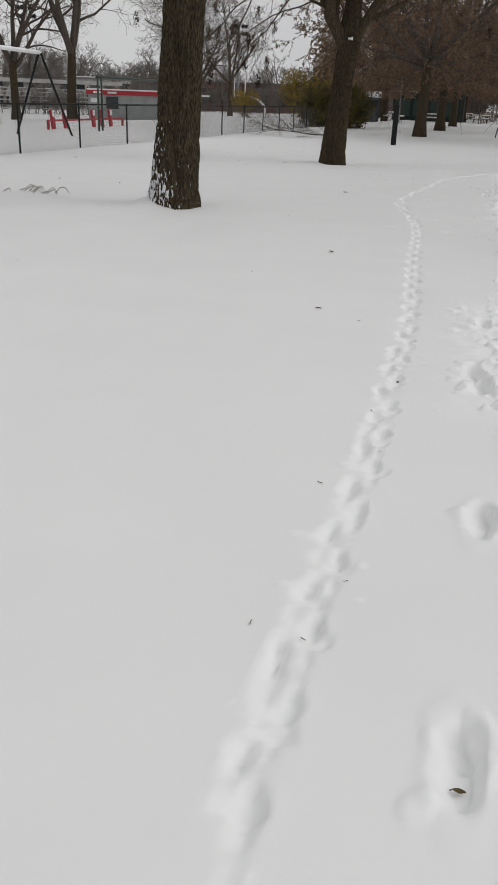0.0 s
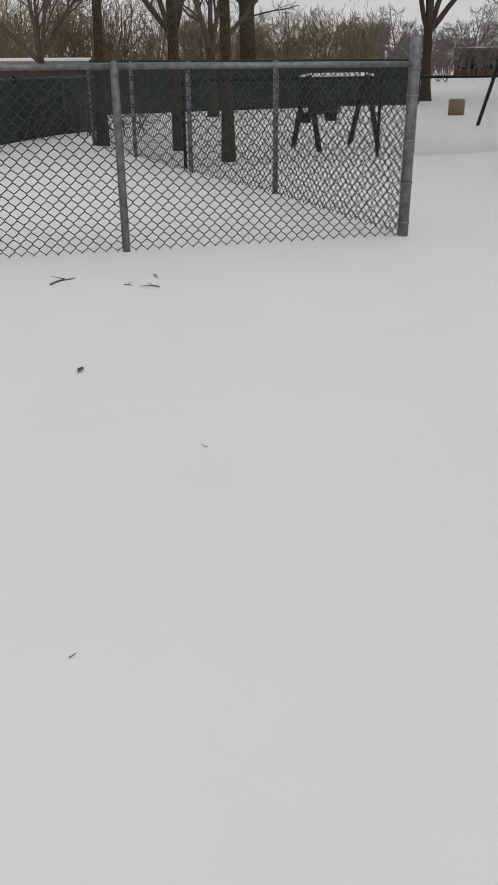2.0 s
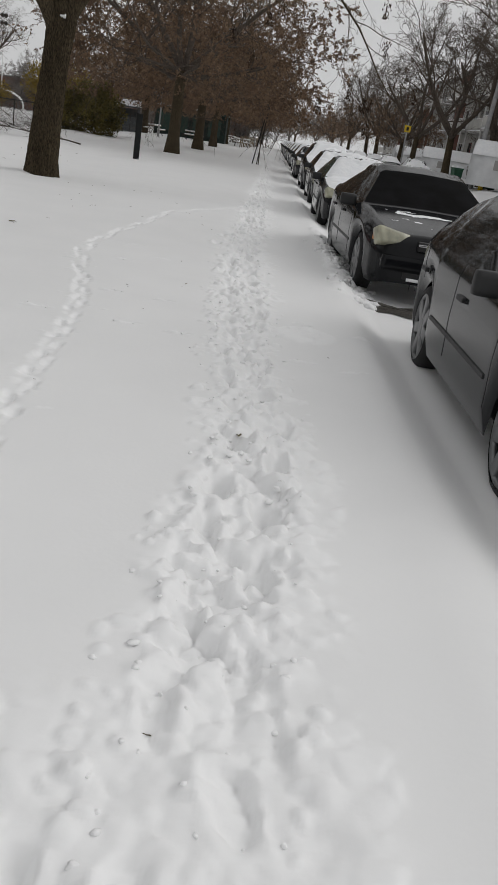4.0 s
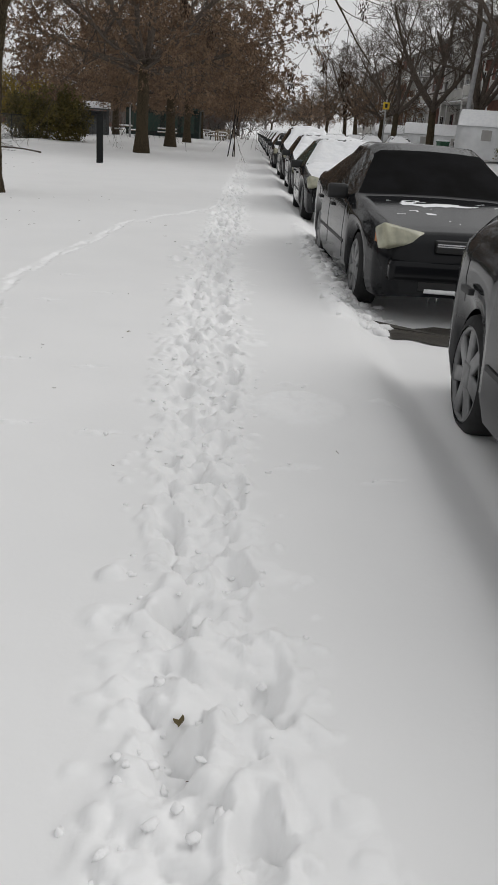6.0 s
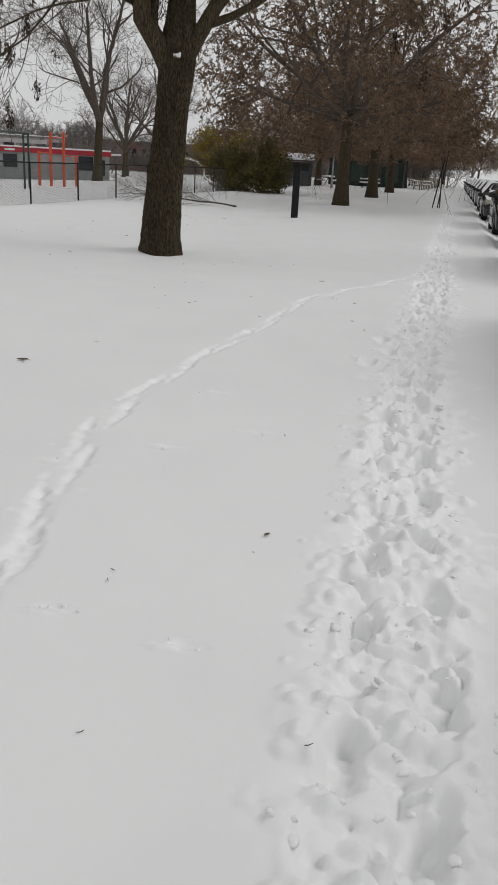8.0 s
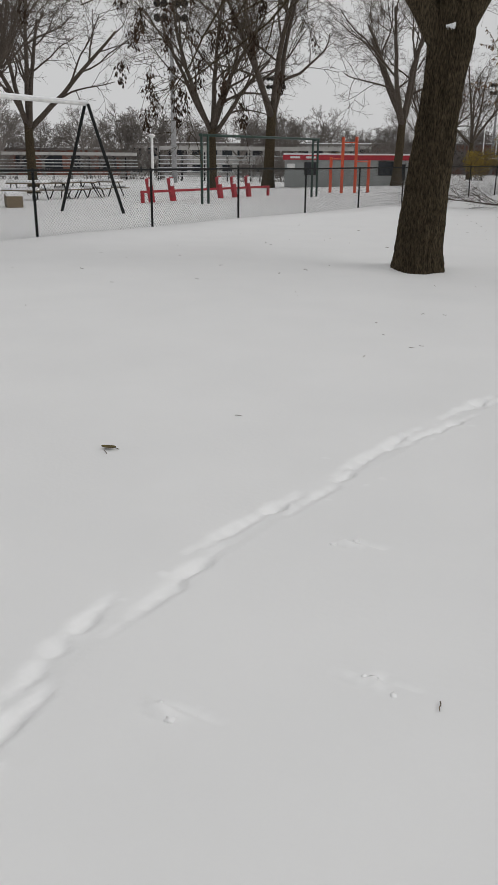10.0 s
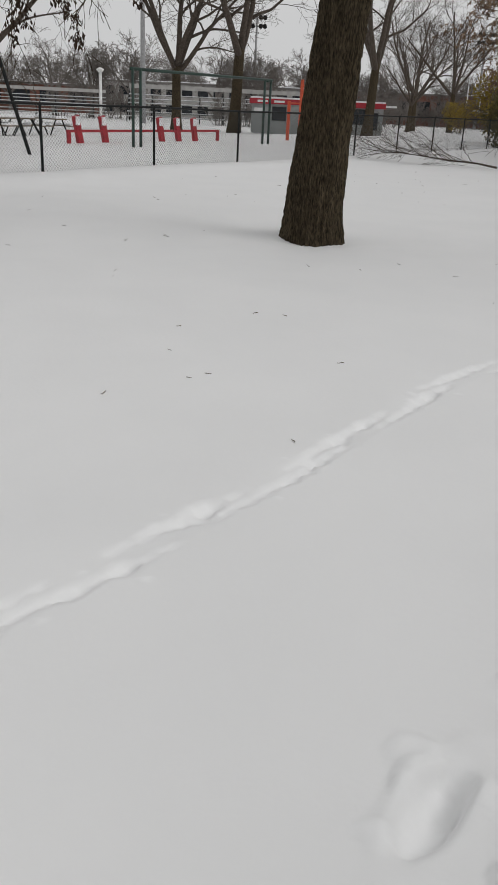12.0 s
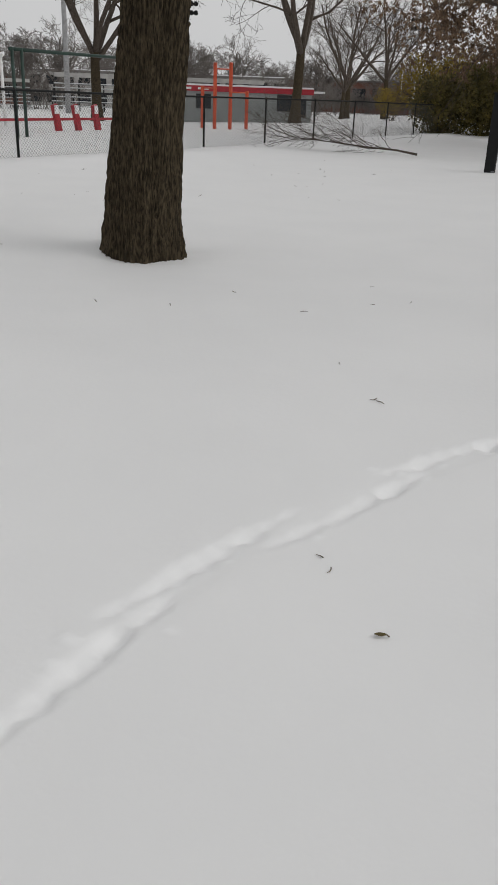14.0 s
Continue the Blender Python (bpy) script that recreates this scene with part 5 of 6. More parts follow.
# ---- park strip ----
bp = thing("bollard", -4.84, 33.25, -0.1, 8, "black square post standing in the snow", "post")
part("post", newbox(0, 0, 0.72, 0.20, 0.20, 1.62, 0.012), BLACK_STEEL, bp)
part("cap", newbox(0, 0, 1.545, 0.215, 0.215, 0.03, 0.008), BLACK_STEEL, bp)
part("plate", newbox(0.06, -0.105, 0.10, 0.06, 0.012, 0.10, 0.003), GALV, bp)


def stake(x, y, top, label):
    t = thing("sapling", x, y, gz(x, y), 0, label, "tree")
    rod("stake", [(-0.18, 0, -0.1), (0.28, 0, top)], 0.028, BLACK_STEEL, t, 7)
    rod("stake", [(0.05, 0.2, -0.1), (0.30, 0.1, top * 0.93)], 0.024, BLACK_STEEL, t, 7)
    rng = random.Random(int(y))
    out = []
    grow(rng, out, (0.15, 0.1, 0), (0.02, 0, 1), 3.6, 0.03, 0, [(7, 4, 30, 0.30, 0.1), (4, 3, 40, 0.5, 0.02), (3, 0, 0, 0, 0)])
    V, Fc = limbs_mesh(out, 0.006)
    raw("stem", V, Fc, TWIG, t, "", True)
    return t


stake(-1.06, 48.6, 3.0, "young sapling tied to dark stakes")

# fallen branch
fb = thing("fallen_branch", -7.6, 36.9, 0.02, 0, "large fallen branch with fine twigs on the snow", "branch")
rng = random.Random(77)
out = []
main = [Vector((0.05, 0, 0.03)), Vector((-0.5, 0.02, 0.10)), Vector((-1.3, -0.15, 0.14)), Vector((-2.2, -0.35, 0.22)), Vector((-3.1, -0.8, 0.30))]
out.append((main, [0.030, 0.024, 0.019, 0.013, 0.006], 0))
BSPEC = [(5, 5, 34, 0.6, 0.02), (5, 5, 36, 0.6, 0.01), (4, 4, 38, 0.6, 0.0), (3, 0, 0, 0, 0)]
for k in range(22):
    f = 0.25 + 0.75 * k / 21
    i = min(int(f * 4), 3)
    q = main[i].lerp(main[i + 1], f * 4 - i)
    d = Vector((-1.0, rng.uniform(-0.8, 0.8), rng.uniform(0.0, 0.75)))
    grow(rng, out, q, d, rng.uniform(0.7, 1.7), 0.010, 1, BSPEC)
for pts, rads, lv in out:
    for p in pts:
        p.z = max(p.z, 0.01)
V, Fc = limbs_mesh(out, 0.003)
raw("branch", V, Fc, TWIG, fb, "", True)

# evergreen shrub with a yellowed neighbour
sb = thing("shrub", -11.2, 54.5, 0, 0, "large dark green shrub with browned leaves", "shrub")
rng = random.Random(90)
for k, (cx, cy, cz, rx, rz_) in enumerate(((0, 0, 1.25, 1.9, 1.5), (0.9, 0.5, 1.1, 1.2, 1.25), (-1.3, 0.2, 1.2, 1.3, 1.4), (0.6, -0.4, 1.8, 1.2, 1.1))):
    clump("foliage", rng, sb, LEAF_GREEN, cx, cy, cz, rx, 1.5, rz_, 5200, 0.13)
ys = thing("shrub", -14.5, 60.0, 0, 0, "tall yellow-leaved shrub behind the green one", "shrub")
for cx, cz, rx, rz_ in ((0, 1.9, 1.7, 1.7), (1.2, 2.6, 1.2, 1.2), (-0.9, 2.4, 1.1, 1.3)):
    clump("foliage", rng, ys, LEAF_YELLOW, cx, 0, cz, rx, 1.4, rz_, 1900, 0.13)
out = []
for k in range(14):
    grow(rng, out, (rng.uniform(-0.6, 0.6), rng.uniform(-0.5, 0.5), 0), (rng.gauss(0, 0.35), rng.gauss(0, 0.3), 1), 3.4, 0.03, 1, OAK_SPEC)
V, Fc = limbs_mesh(out, 0.01)
tagged(raw("stem_growth", V, Fc, TWIG, ys, "", True), kind="stuff")
for x, y, s in ((-30, 96, 0.8), (-44, 90, 0.8), (-22, 110, 0.8)):
    copy_thing(ys, pose(x, y, gz(x, y), 0, 0, 50) @ Matrix.Scale(s, 4))


# lamp posts of the park
def park_lamp(x, y, h, label):
    t = thing("lamp_post", x, y, gz(x, y), 0, label, "lamp post", "park lamp posts")
    rod("pole", [(0, 0, -0.1), (0, 0, 0.6), (0, 0, 0.65), (0, 0, h - 0.5)], [0.10, 0.10, 0.065, 0.055], GREY_POLE, t, 10)
    rod("lantern", [(0, 0, h - 0.5), (0, 0, h - 0.42), (0, 0, h - 0.1), (0, 0, h - 0.06)], [0.08, 0.15, 0.22, 0.24], WHITE, t, 12)
    rod("hood", [(0, 0, h - 0.06), (0, 0, h), (0, 0, h + 0.08)], [0.36, 0.30, 0.05], GREY_POLE, t, 12)
    return t


pl = park_lamp(-10.1, 78, 5.0, "grey park lamp post with a flared hood")
for x, y in ((-10.1, 100), (-2.6, 112)):
    copy_thing(pl, pose(x, y, gz(x, y)))

# green cabins and picnic tables at the far end of the strip
cab = thing("cabin", -9.3, 98, 0, 0, "long dark green park cabin with a snowy roof", "building")
part("wall", newbox(0, 0, 1.35, 7.6, 3.0, 2.7, 0.04), GREEN_SHEET, cab)
part("roof", newbox(0, 0, 2.78, 8.0, 3.4, 0.16, 0.03), GREEN_STEEL, cab)
part("roof_snow", newbox(-1.0, 0, 2.92, 5.4, 3.2, 0.12, 0.05), SNOW_CAP, cab)
for x in (-2.6, -0.9, 0.9, 2.6):
    part("shutter", newbox(x, -1.51, 1.3, 1.3, 0.05, 1.7, 0.01), GREEN_STEEL, cab)
gs = thing("shelter", -14.2, 82, 0, 6, "low grey park shelter with deep snow on its roof", "shelter")
part("back_wall", newbox(0, 1.0, 0.95, 3.3, 0.10, 1.9, 0.01), GREY_DARK, gs)
part("front_wall", newbox(0.2, -0.95, 0.62, 2.9, 0.08, 1.25, 0.01), GREY_DARK, gs)
for x in (-1.6, 1.6):
    for yy in (-1.0, 1.0):
        part("post", newbox(x, yy, 1.0, 0.12, 0.12, 2.0, 0.01), WHITE if x < 0 else GREY_DARK, gs)
part("roof", newbox(0, 0, 2.03, 3.7, 2.5, 0.10, 0.02), GREY_DARK, gs)
part("roof_snow", newbox(0, 0, 2.34, 3.6, 2.4, 0.55, 0.14), SNOW_CAP, gs)


def picnic_table(x, y, rz, label="wooden picnic table with snow on its top"):
    t = thing("picnic_table", x, y, gz(x, y), rz, label, "table", "picnic tables")
    part("tabletop", newbox(0, 0, 0.74, 1.8, 0.72, 0.05, 0.01), WOOD, t)
    part("snow_cap", newbox(0, 0, 0.82, 1.75, 0.68, 0.12, 0.05), SNOW_CAP, t)
    for s in (1, -1):
        part("bench", newbox(0, s * 0.66, 0.44, 1.8, 0.26, 0.05, 0.01), WOOD, t)
        part("snow_cap", newbox(0, s * 0.66, 0.51, 1.75, 0.24, 0.09, 0.035), SNOW_CAP, t)
        for sy in (1, -1):
            rod("leg", [(s * 0.7, sy * 0.62, -0.05), (s * 0.7, sy * 0.2, 0.72)], 0.03, BLACK_STEEL, t, 6)
    return t


pt = picnic_table(-8.0, 88, 10)
for x, y, rz in ((-6.2, 118, 30), (-11.3, 84, 80), (-3.6, 96, 0), (-30.4, 37.4, 20), (-31.6, 39.8, 60), (-30.8, 40.3, 100), (-30.4, 41.2, 140), (-31.4, 43.5, 180)):
    copy_thing(pt, pose(x, y, gz(x, y), 0, 0, rz))
# low wooden fence beside the far path
lf = thing("fence", -3.6, 92, 0, 0, "low dark wooden fence by the far path", "fence")
for k in range(14):
    part("post", newbox(0.1 * k, 2.2 * k, 0.5, 0.10, 0.10, 1.2, 0.01), WOOD, lf)
for zz in (0.45, 0.9):
    m = Matrix.Rotation(math.atan2(-0.1, 2.2), 4, "Z")
    part("rail", newbox(0, 14.3, zz, 0.05, 28.6, 0.14, 0.01, m), WOOD, lf)


# ---- playground behind the field fence ----
def swing_set(x, y, rz, length, label):
    """Two A-frames and a snow-topped beam; local y along the beam."""
    t = thing("swing_set", x, y, gz(x, y), rz, label, "swing set", "playground swings")
    H = 2.75
    for yy in (0, length):
        for s in (1, -1):
            rod("leg", [(s * 1.15, yy, -0.1), (s * 0.05, yy, H)], 0.042, BLACK_STEEL, t, 8)
    rod("beam", [(0, -0.1, H), (0, length + 0.1, H)], 0.045, WHITE, t, 8)
    rod("beam_snow", [(0, 0, H + 0.05), (0, length * 0.5, H + 0.06), (0, length, H + 0.05)], 0.04, SNOW_CAP, t, 6)
    return t


swing_set(-16.3, 14.6, 0, 3.0, "black-legged swing frame with a white snowy beam")
swing_set(-16.75, 21.7, 3, 6.2, "black-legged swing frame with a white snowy beam")
ss = swing_set(-14.1, 8.3, 0, 0.9, "low black frame with a snowy top bar")
ss.scale = (0.45, 1.3, 0.43)

sl = thing("slide", -20.2, 22.9, 0, 40, "spiral red slide with a yellow entry frame", "slide")
sl.scale = (0.77, 0.77, 0.86)
V, Fc = [], []
n = 34
for i in range(n + 1):
    f = i / n
    a = radians(-40 + 330 * f)
    c = Vector((0.72 * math.cos(a), 0.72 * math.sin(a), 1.75 - 1.45 * f))
    o = Vector((math.cos(a), math.sin(a), 0))
    for u, w in ((-0.36, 0.30), (-0.30, 0.06), (-0.12, 0.0), (0.12, 0.0), (0.32, 0.08), (0.40, 0.42), (0.44, 0.42), (0.36, 0.03), (0.12, -0.04), (-0.12, -0.04), (-0.34, 0.02), (-0.40, 0.30)):
        p = c + o * u
        V.append((p.x, p.y, p.z + w))
for i in range(n):
    for k in range(12):
        k2 = (k + 1) % 12
        Fc.append((i * 12 + k, i * 12 + k2, (i + 1) * 12 + k2, (i + 1) * 12 + k))
raw("chute", V, Fc, RED_PLASTIC, sl, "", True)
rod("centre_post", [(0, 0, -0.1), (0, 0, 1.9)], 0.05, GREY_POLE, sl, 8)
for x in (0.05, 0.85):
    part("frame_post", newbox(x, -0.75, 1.95, 0.13, 0.13, 0.95, 0.03), YELLOW, sl)
part("frame_top", newbox(0.45, -0.75, 2.42, 0.94, 0.14, 0.14, 0.03), YELLOW, sl)
part("frame_sill", newbox(0.45, -0.75, 1.5, 0.94, 0.14, 0.10, 0.03), YELLOW, sl)
for x, y in ((0.05, -0.75), (0.85, -0.75), (0.5, 0.5), (0.1, 0.75)):
    rod("leg", [(x, y, -0.1), (x, y, 1.5 if y < 0 else 0.45)], 0.035, GREY_POLE, sl, 7)


def bench(x, y, rz):
    t = thing("bench", x, y, gz(x, y), rz, "dark bench half buried in snow", "bench", "playground benches")
    part("seat", newbox(0, 0, 0.22, 1.6, 0.40, 0.06, 0.01), BLACK_STEEL, t)
    part("backrest", newbox(0, 0.2, 0.42, 1.6, 0.06, 0.30, 0.01), BLACK_STEEL, t)
    for s in (1, -1):
        part("leg", newbox(s * 0.65, 0, 0.08, 0.06, 0.36, 0.30, 0.01), BLACK_STEEL, t)
    return t


b0 = bench(-24.8, 23.8, -45)
copy_thing(b0, pose(-21.5, 12.5, gz(-21.5, 12.5), 0, 0, -60))
tb = thing("litter_bin", -22.8, 18.0, gz(-22.8, 18), 0, "small brown litter bin", "bin")
rod("drum", [(0, 0, -0.05), (0, 0, 0.42), (0, 0, 0.46)], [0.24, 0.25, 0.22], WOOD, tb, 14)
wbx = thing("planter_wall", -22.5, 29.8, gz(-22.5, 29.8), -38, "low wooden box beside the slide", "box")
part("board", newbox(0, 0, 0.18, 2.2, 0.5, 0.40, 0.02), WOOD, wbx)
part("snow_cap", newbox(0, 0, 0.42, 2.15, 0.48, 0.09, 0.03), SNOW_CAP, wbx)

# red exercise bars: a long low beam with slanted rests
rb = thing("exercise_bars", -19.9, 33.2, -0.03, 3, "long low red exercise bars with slanted rests", "bars")
part("beam", newbox(0, 4.35, 0.36, 0.09, 8.8, 0.08, 0.015), RED, rb)
for yy in (0.02, 8.68):
    part("leg", newbox(0, yy, 0.13, 0.09, 0.12, 0.44, 0.015), RED, rb)
for yy in (0.55, 1.8, 4.95, 6.0, 7.1):
    r = part("rest", newbox(0, 0, 0.36, 0.12, 0.24, 0.95, 0.02, Matrix.Translation((0.0, yy, 0)) @ Matrix.Rotation(radians(14), 4, "X")), RED, rb)
    part("snow_cap", newbox(0.07, yy - 0.17, 0.66, 0.05, 0.18, 0.26, 0.02), SNOW_CAP, r)

gf = thing("climbing_frame", -17.7, 33.7, 0, 0, "tall dark green pipe frame in the snow", "frame")
for yy in (0, 0.35, 7.3, 7.7):
    rod("post", [(0, yy, -0.1), (0, yy, 2.2)], 0.045, GREEN_STEEL, gf, 8)
rod("top_bar", [(0, -0.1, 2.15), (0, 7.8, 2.2)], 0.045, GREEN_STEEL, gf, 8)
for yy in (0.0, 7.3):
    rod("brace", [(0, yy, 2.15), (0, yy + 0.35, 2.15)], 0.03, GREEN_STEEL, gf, 8)

og = thing("pull_up_bars", -19.4, 46.4, gz(-19.4, 46.4), 0, "orange-red pull-up bars of stepped height", "bars")
for (x, y, h) in ((-0.3, -0.2, 1.58), (0.4, -0.4, 2.42), (0.85, 0.05, 2.45), (0.95, 1.2, 1.45)):
    part("post", newbox(x, y, h / 2, 0.11, 0.11, h, 0.02), ORANGE, og)
for a, b, z in (((-0.3, -0.2), (0.4, -0.4), 1.5), ((0.4, -0.4), (0.85, 0.05), 2.2), ((0.85, 0.05), (0.95, 1.2), 1.38)):
    rod("bar", [(*a, z), (*b, z)], 0.025, ORANGE, og, 8)

# ---- pavilion with a red fascia ----
pv = thing("pavilion", -34.9, 66.7, gz(-33, 72), 0, "low grey pavilion with a red fascia and snowy roof", "building")
pv.scale = (1.0, 1.0, 0.87)
ux, uy = 8.4, 4.2
plen = math.hypot(ux, uy)
ang = math.degrees(math.atan2(uy, ux))
M = Matrix.Rotation(radians(ang), 4, "Z")
wall = part("wall", newbox(plen / 2, 2.5, 1.15, plen, 5.0, 2.3, 0.03, M), GREY_CLAD, pv)
part("fascia", newbox(plen / 2, 2.5, 2.47, plen + 0.3, 5.3, 0.40, 0.03, M), RED, pv)
part("roof_snow", newbox(plen / 2, 2.5, 2.73, plen + 0.2, 5.2, 0.14, 0.05, M), SNOW_CAP, pv)
for s, w, h, z in ((2.0, 0.9, 0.95, 1.55), (7.6, 1.0, 1.05, 1.6), (plen - 0.7, 0.6, 1.2, 1.3)):
    win = part("window", newbox(s, -0.03, z, w + 0.12, 0.06, h + 0.12, 0.01, M), BLACK_TRIM, pv)
    part("pane", newbox(s, -0.065, z, w, 0.02, h, 0.0, M), GLASS_DARK, win)
for s in (0.8, 2.0, 9.9):
    part("lettering_bar", newbox(s, -0.17, 2.47, 0.75, 0.02, 0.16, 0.0, M), WHITE, pv)
part("notice", newbox(0.5, -0.03, 1.75, 0.6, 0.03, 0.4, 0.0, M), WHITE, pv)
for k in range(12):
    part("board", newbox(plen / 2, -0.012, 0.1 + 0.16 * k, plen, 0.012, 0.012, 0.0, M), GREY_CLAD, wall)


# ---- masts, goal, stands and buildings of the sports ground ----
def flood_mast(x, y, h, label, rows=2):
    t = thing("floodlight_mast", x, y, gz(x, y), 40, label, "floodlight", "floodlight masts")
    rod("mast", [(0, 0, -0.2), (0, 0, h * 0.5), (0, 0, h)], [0.34, 0.26, 0.16], GREY_POLE, t, 12)
    for r in range(rows):
        z = h - 0.5 - 1.5 * r
        rod("crossbar", [(-1.7, 0, z), (1.7, 0, z)], 0.06, BLACK_STEEL, t, 6)
        for k in range(4):
            xx = (-1.55, -0.75, 0.75, 1.55)[k]
            lamp = rod("floodlight", [(xx, 0.3, z + 0.25), (xx, -0.1, z + 0.1), (xx, -0.35, z - 0.05)], [0.12, 0.38, 0.44], BLACK_STEEL, t, 10)
    return t


flood_mast(-66.2, 92.0, 19.9, "tall grey floodlight mast beside the field")
fm = flood_mast(-62, 196, 18.5, "tall grey floodlight mast beside the field")
copy_thing(fm, pose(-95, 160, gz(-95, 160), 0, 0, 30))
for x, y, h in ((-30.5, 46.2, 2.9), (-34, 30, 3.6)):
    wp = thing("lamp_post", x, y, gz(x, y), 0, "white lamp post in the snowy field", "lamp post", "field lamp posts")
    rod("pole", [(0, 0, -0.1), (0, 0, h)], 0.07, WHITE, wp, 8)
    rod("lantern", [(0, 0, h), (0, 0, h + 0.12), (0, 0, h + 0.2)], [0.1, 0.2, 0.06], WHITE, wp, 10)

gp = thing("goalpost", -49.1, 152.4, gz(-49.1, 152.4) + 0.2, 0, "white gooseneck football goalpost", "goalpost")
dx, dy = 0.4, 5.4
rod("crossbar", [(0, -0.1, 3.0), (dx, dy, 3.0)], 0.10, WHITE, gp, 8)
rod("upright", [(0, 0, 3.0), (0, 0, 9)], 0.09, WHITE, gp, 8)
rod("upright", [(dx, dy, 3.0), (dx, dy, 9)], 0.09, WHITE, gp, 8)
goose = [(0.2, 2.7, 3.0)]
for k in range(9):
    a = radians(90 * k / 8)
    goose.append((0.9 + 3.9 * math.sin(a), 2.7 + 1.2 * math.sin(a), 3.0 - 2.2 * (1 - math.cos(a))))
goose.append((4.8, 3.9, -0.4))
rod("gooseneck", goose, 0.17, WHITE, gp, 10)


def stand(x, y, rz, L, label):
    t = thing("bleachers", x, y, gz(x, y), rz, label, "bleachers", "stands of the sports ground")
    for k in range(6):
        part("bench_plank", newbox(0, 0.8 * k, 0.6 + 0.5 * k, L, 0.35, 0.08, 0.01), GREY_CLAD, t)
        part("snow_cap", newbox(0, 0.8 * k, 0.665 + 0.5 * k, L, 0.30, 0.05, 0.02), SNOW_CAP, t)
    for k in range(int(L / 3) + 1):
        rod("strut", [(-L / 2 + 3 * k, 4.2, -0.2), (-L / 2 + 3 * k, 4.2, 3.6)], 0.07, BLACK_STEEL, t, 6)
        rod("strut", [(-L / 2 + 3 * k, 0, -0.2), (-L / 2 + 3 * k, 4.2, 3.3)], 0.06, BLACK_STEEL, t, 6)
    part("back_rail", newbox(0, 4.3, 4.1, L, 0.06, 0.5, 0.01), CONCRETE, t)
    return t


st = stand(-62, 104, 36, 26, "grey open bleachers with snow on the rows")
copy_thing(st, pose(-84, 90, gz(-84, 90), 0, 0, 44) @ Matrix.Scale(0.8, 4))


def far_block(name, x, y, rz, L, D, H, wall_m, floors, bays, label):
    t = thing(name, x, y, gz(x, y) - 0.3, rz, label, "building", "buildings round the sports ground")
    part("wall", newbox(0, 0, H / 2, L, D, H, 0.05), wall_m, t)
    part("roof", newbox(0, 0, H + 0.15, L + 0.4, D + 0.4, 0.3, 0.05), ROOF_DARK, t)
    part("roof_snow", newbox(0, 0, H + 0.36, L, D, 0.16, 0.05), SNOW_CAP, t)
    w0 = None
    for f in range(floors):
        for b in range(bays):
            m = pose(-L / 2 + L * (b + 0.5) / bays, -D / 2 - 0.02, H * (f + 0.55) / floors)
            if w0 is None:
                w0 = part("window", newbox(0, 0, 0, L / bays * 0.66, 0.08, H / floors * 0.5, 0.01), GLASS_DARK, t)
                w0.matrix_basis = m
            else:
                again(w0, "window", t, m)
    return t


far_block("school", -88, 141, 32, 42, 14, 5.4, CONCRETE, 2, 16, "long pale two-storey school behind the stands")
far_block("school", -118, 118, 46, 46, 14, 4.4, BRICK, 1, 10, "low brick school wing beyond the stands")
far_block("school", -70, 205, 16, 60, 14, 6.5, BRICK, 1, 14, "long low brick building beyond the field")
far_block("apartment_building", -30, 235, 0, 46, 14, 7, BRICK, 2, 12, "brick building behind the far trees")

far_block("changing_rooms", -48, 6.0, 80, 13, 7, 2.5, BROWN_BOARD, 1, 4, "low dark brown brick building behind the court")

# bare hedges and scrub along the far edge
sc = thing("scrub", -60, 130, gz(-60, 130), 0, "dense leafless scrub along the far edge", "shrub", "far scrub")
rng = random.Random(123)
out = []
for k in range(60):
    grow(rng, out, (rng.uniform(-7, 7), rng.uniform(-1.5, 1.5), -0.1), (rng.gauss(0, 0.3), rng.gauss(0, 0.3), 1), rng.uniform(2.2, 4.6), 0.05, 0, [(4, 6, 32, 0.5, 0.04), (3, 5, 36, 0.55, 0.02), (2, 0, 0, 0, 0)])
V, Fc = limbs_mesh(out, 0.028)
tagged(raw("stem_growth", V, Fc, TWIG_HAZED, sc, "", True), kind="stuff")
for k in range(30):
    az = radians(3 + 92 * k / 29)
    r = (118, 150, 175)[k % 3] + rt.uniform(-8, 8)
    if 12 < math.degrees(az) < 25:
        r = 185
    x, y = -r * math.sin(az), 8 + r * math.cos(az)
    copy_thing(sc, pose(x, y, gz(x, y), 0, 0, math.degrees(az) + rt.uniform(-15, 15)) @ Matrix.Scale(rt.uniform(0.65, 1.1), 4))

THICKET = mat("thicket_twigs", (0.24, 0.18, 0.11), 0.9, (0.13, 0.10, 0.065), scale=3, spec=0.1)
th = thing("thicket", -52, 8, gz(-52, 8), 0, "tangled brown leafless thicket behind the court", "shrub", "thickets behind the court")
rng = random.Random(131)
out = []
for k in range(46):
    grow(rng, out, (rng.uniform(-5, 5), rng.uniform(-1.5, 1.5), -0.1), (rng.gauss(0, 0.25), rng.gauss(0, 0.25), 1), rng.uniform(3.0, 5.6), 0.05, 0, [(5, 7, 30, 0.5, 0.04), (4, 6, 34, 0.55, 0.02), (2, 0, 0, 0, 0)])
V, Fc = limbs_mesh(out, 0.011)
tagged(raw("stem_growth", V, Fc, THICKET, th, "", True), kind="stuff")
for x, y, rz, q in ((-54, 17, 95, 1.1), (-50, 26, 80, 0.9), (-56, -1, 100, 1.15), (-60, 32, 60, 1.0), (-62, 12, 90, 1.3)):
    copy_thing(th, pose(x, y, gz(x, y), 0, 0, rz) @ Matrix.Scale(q, 4))

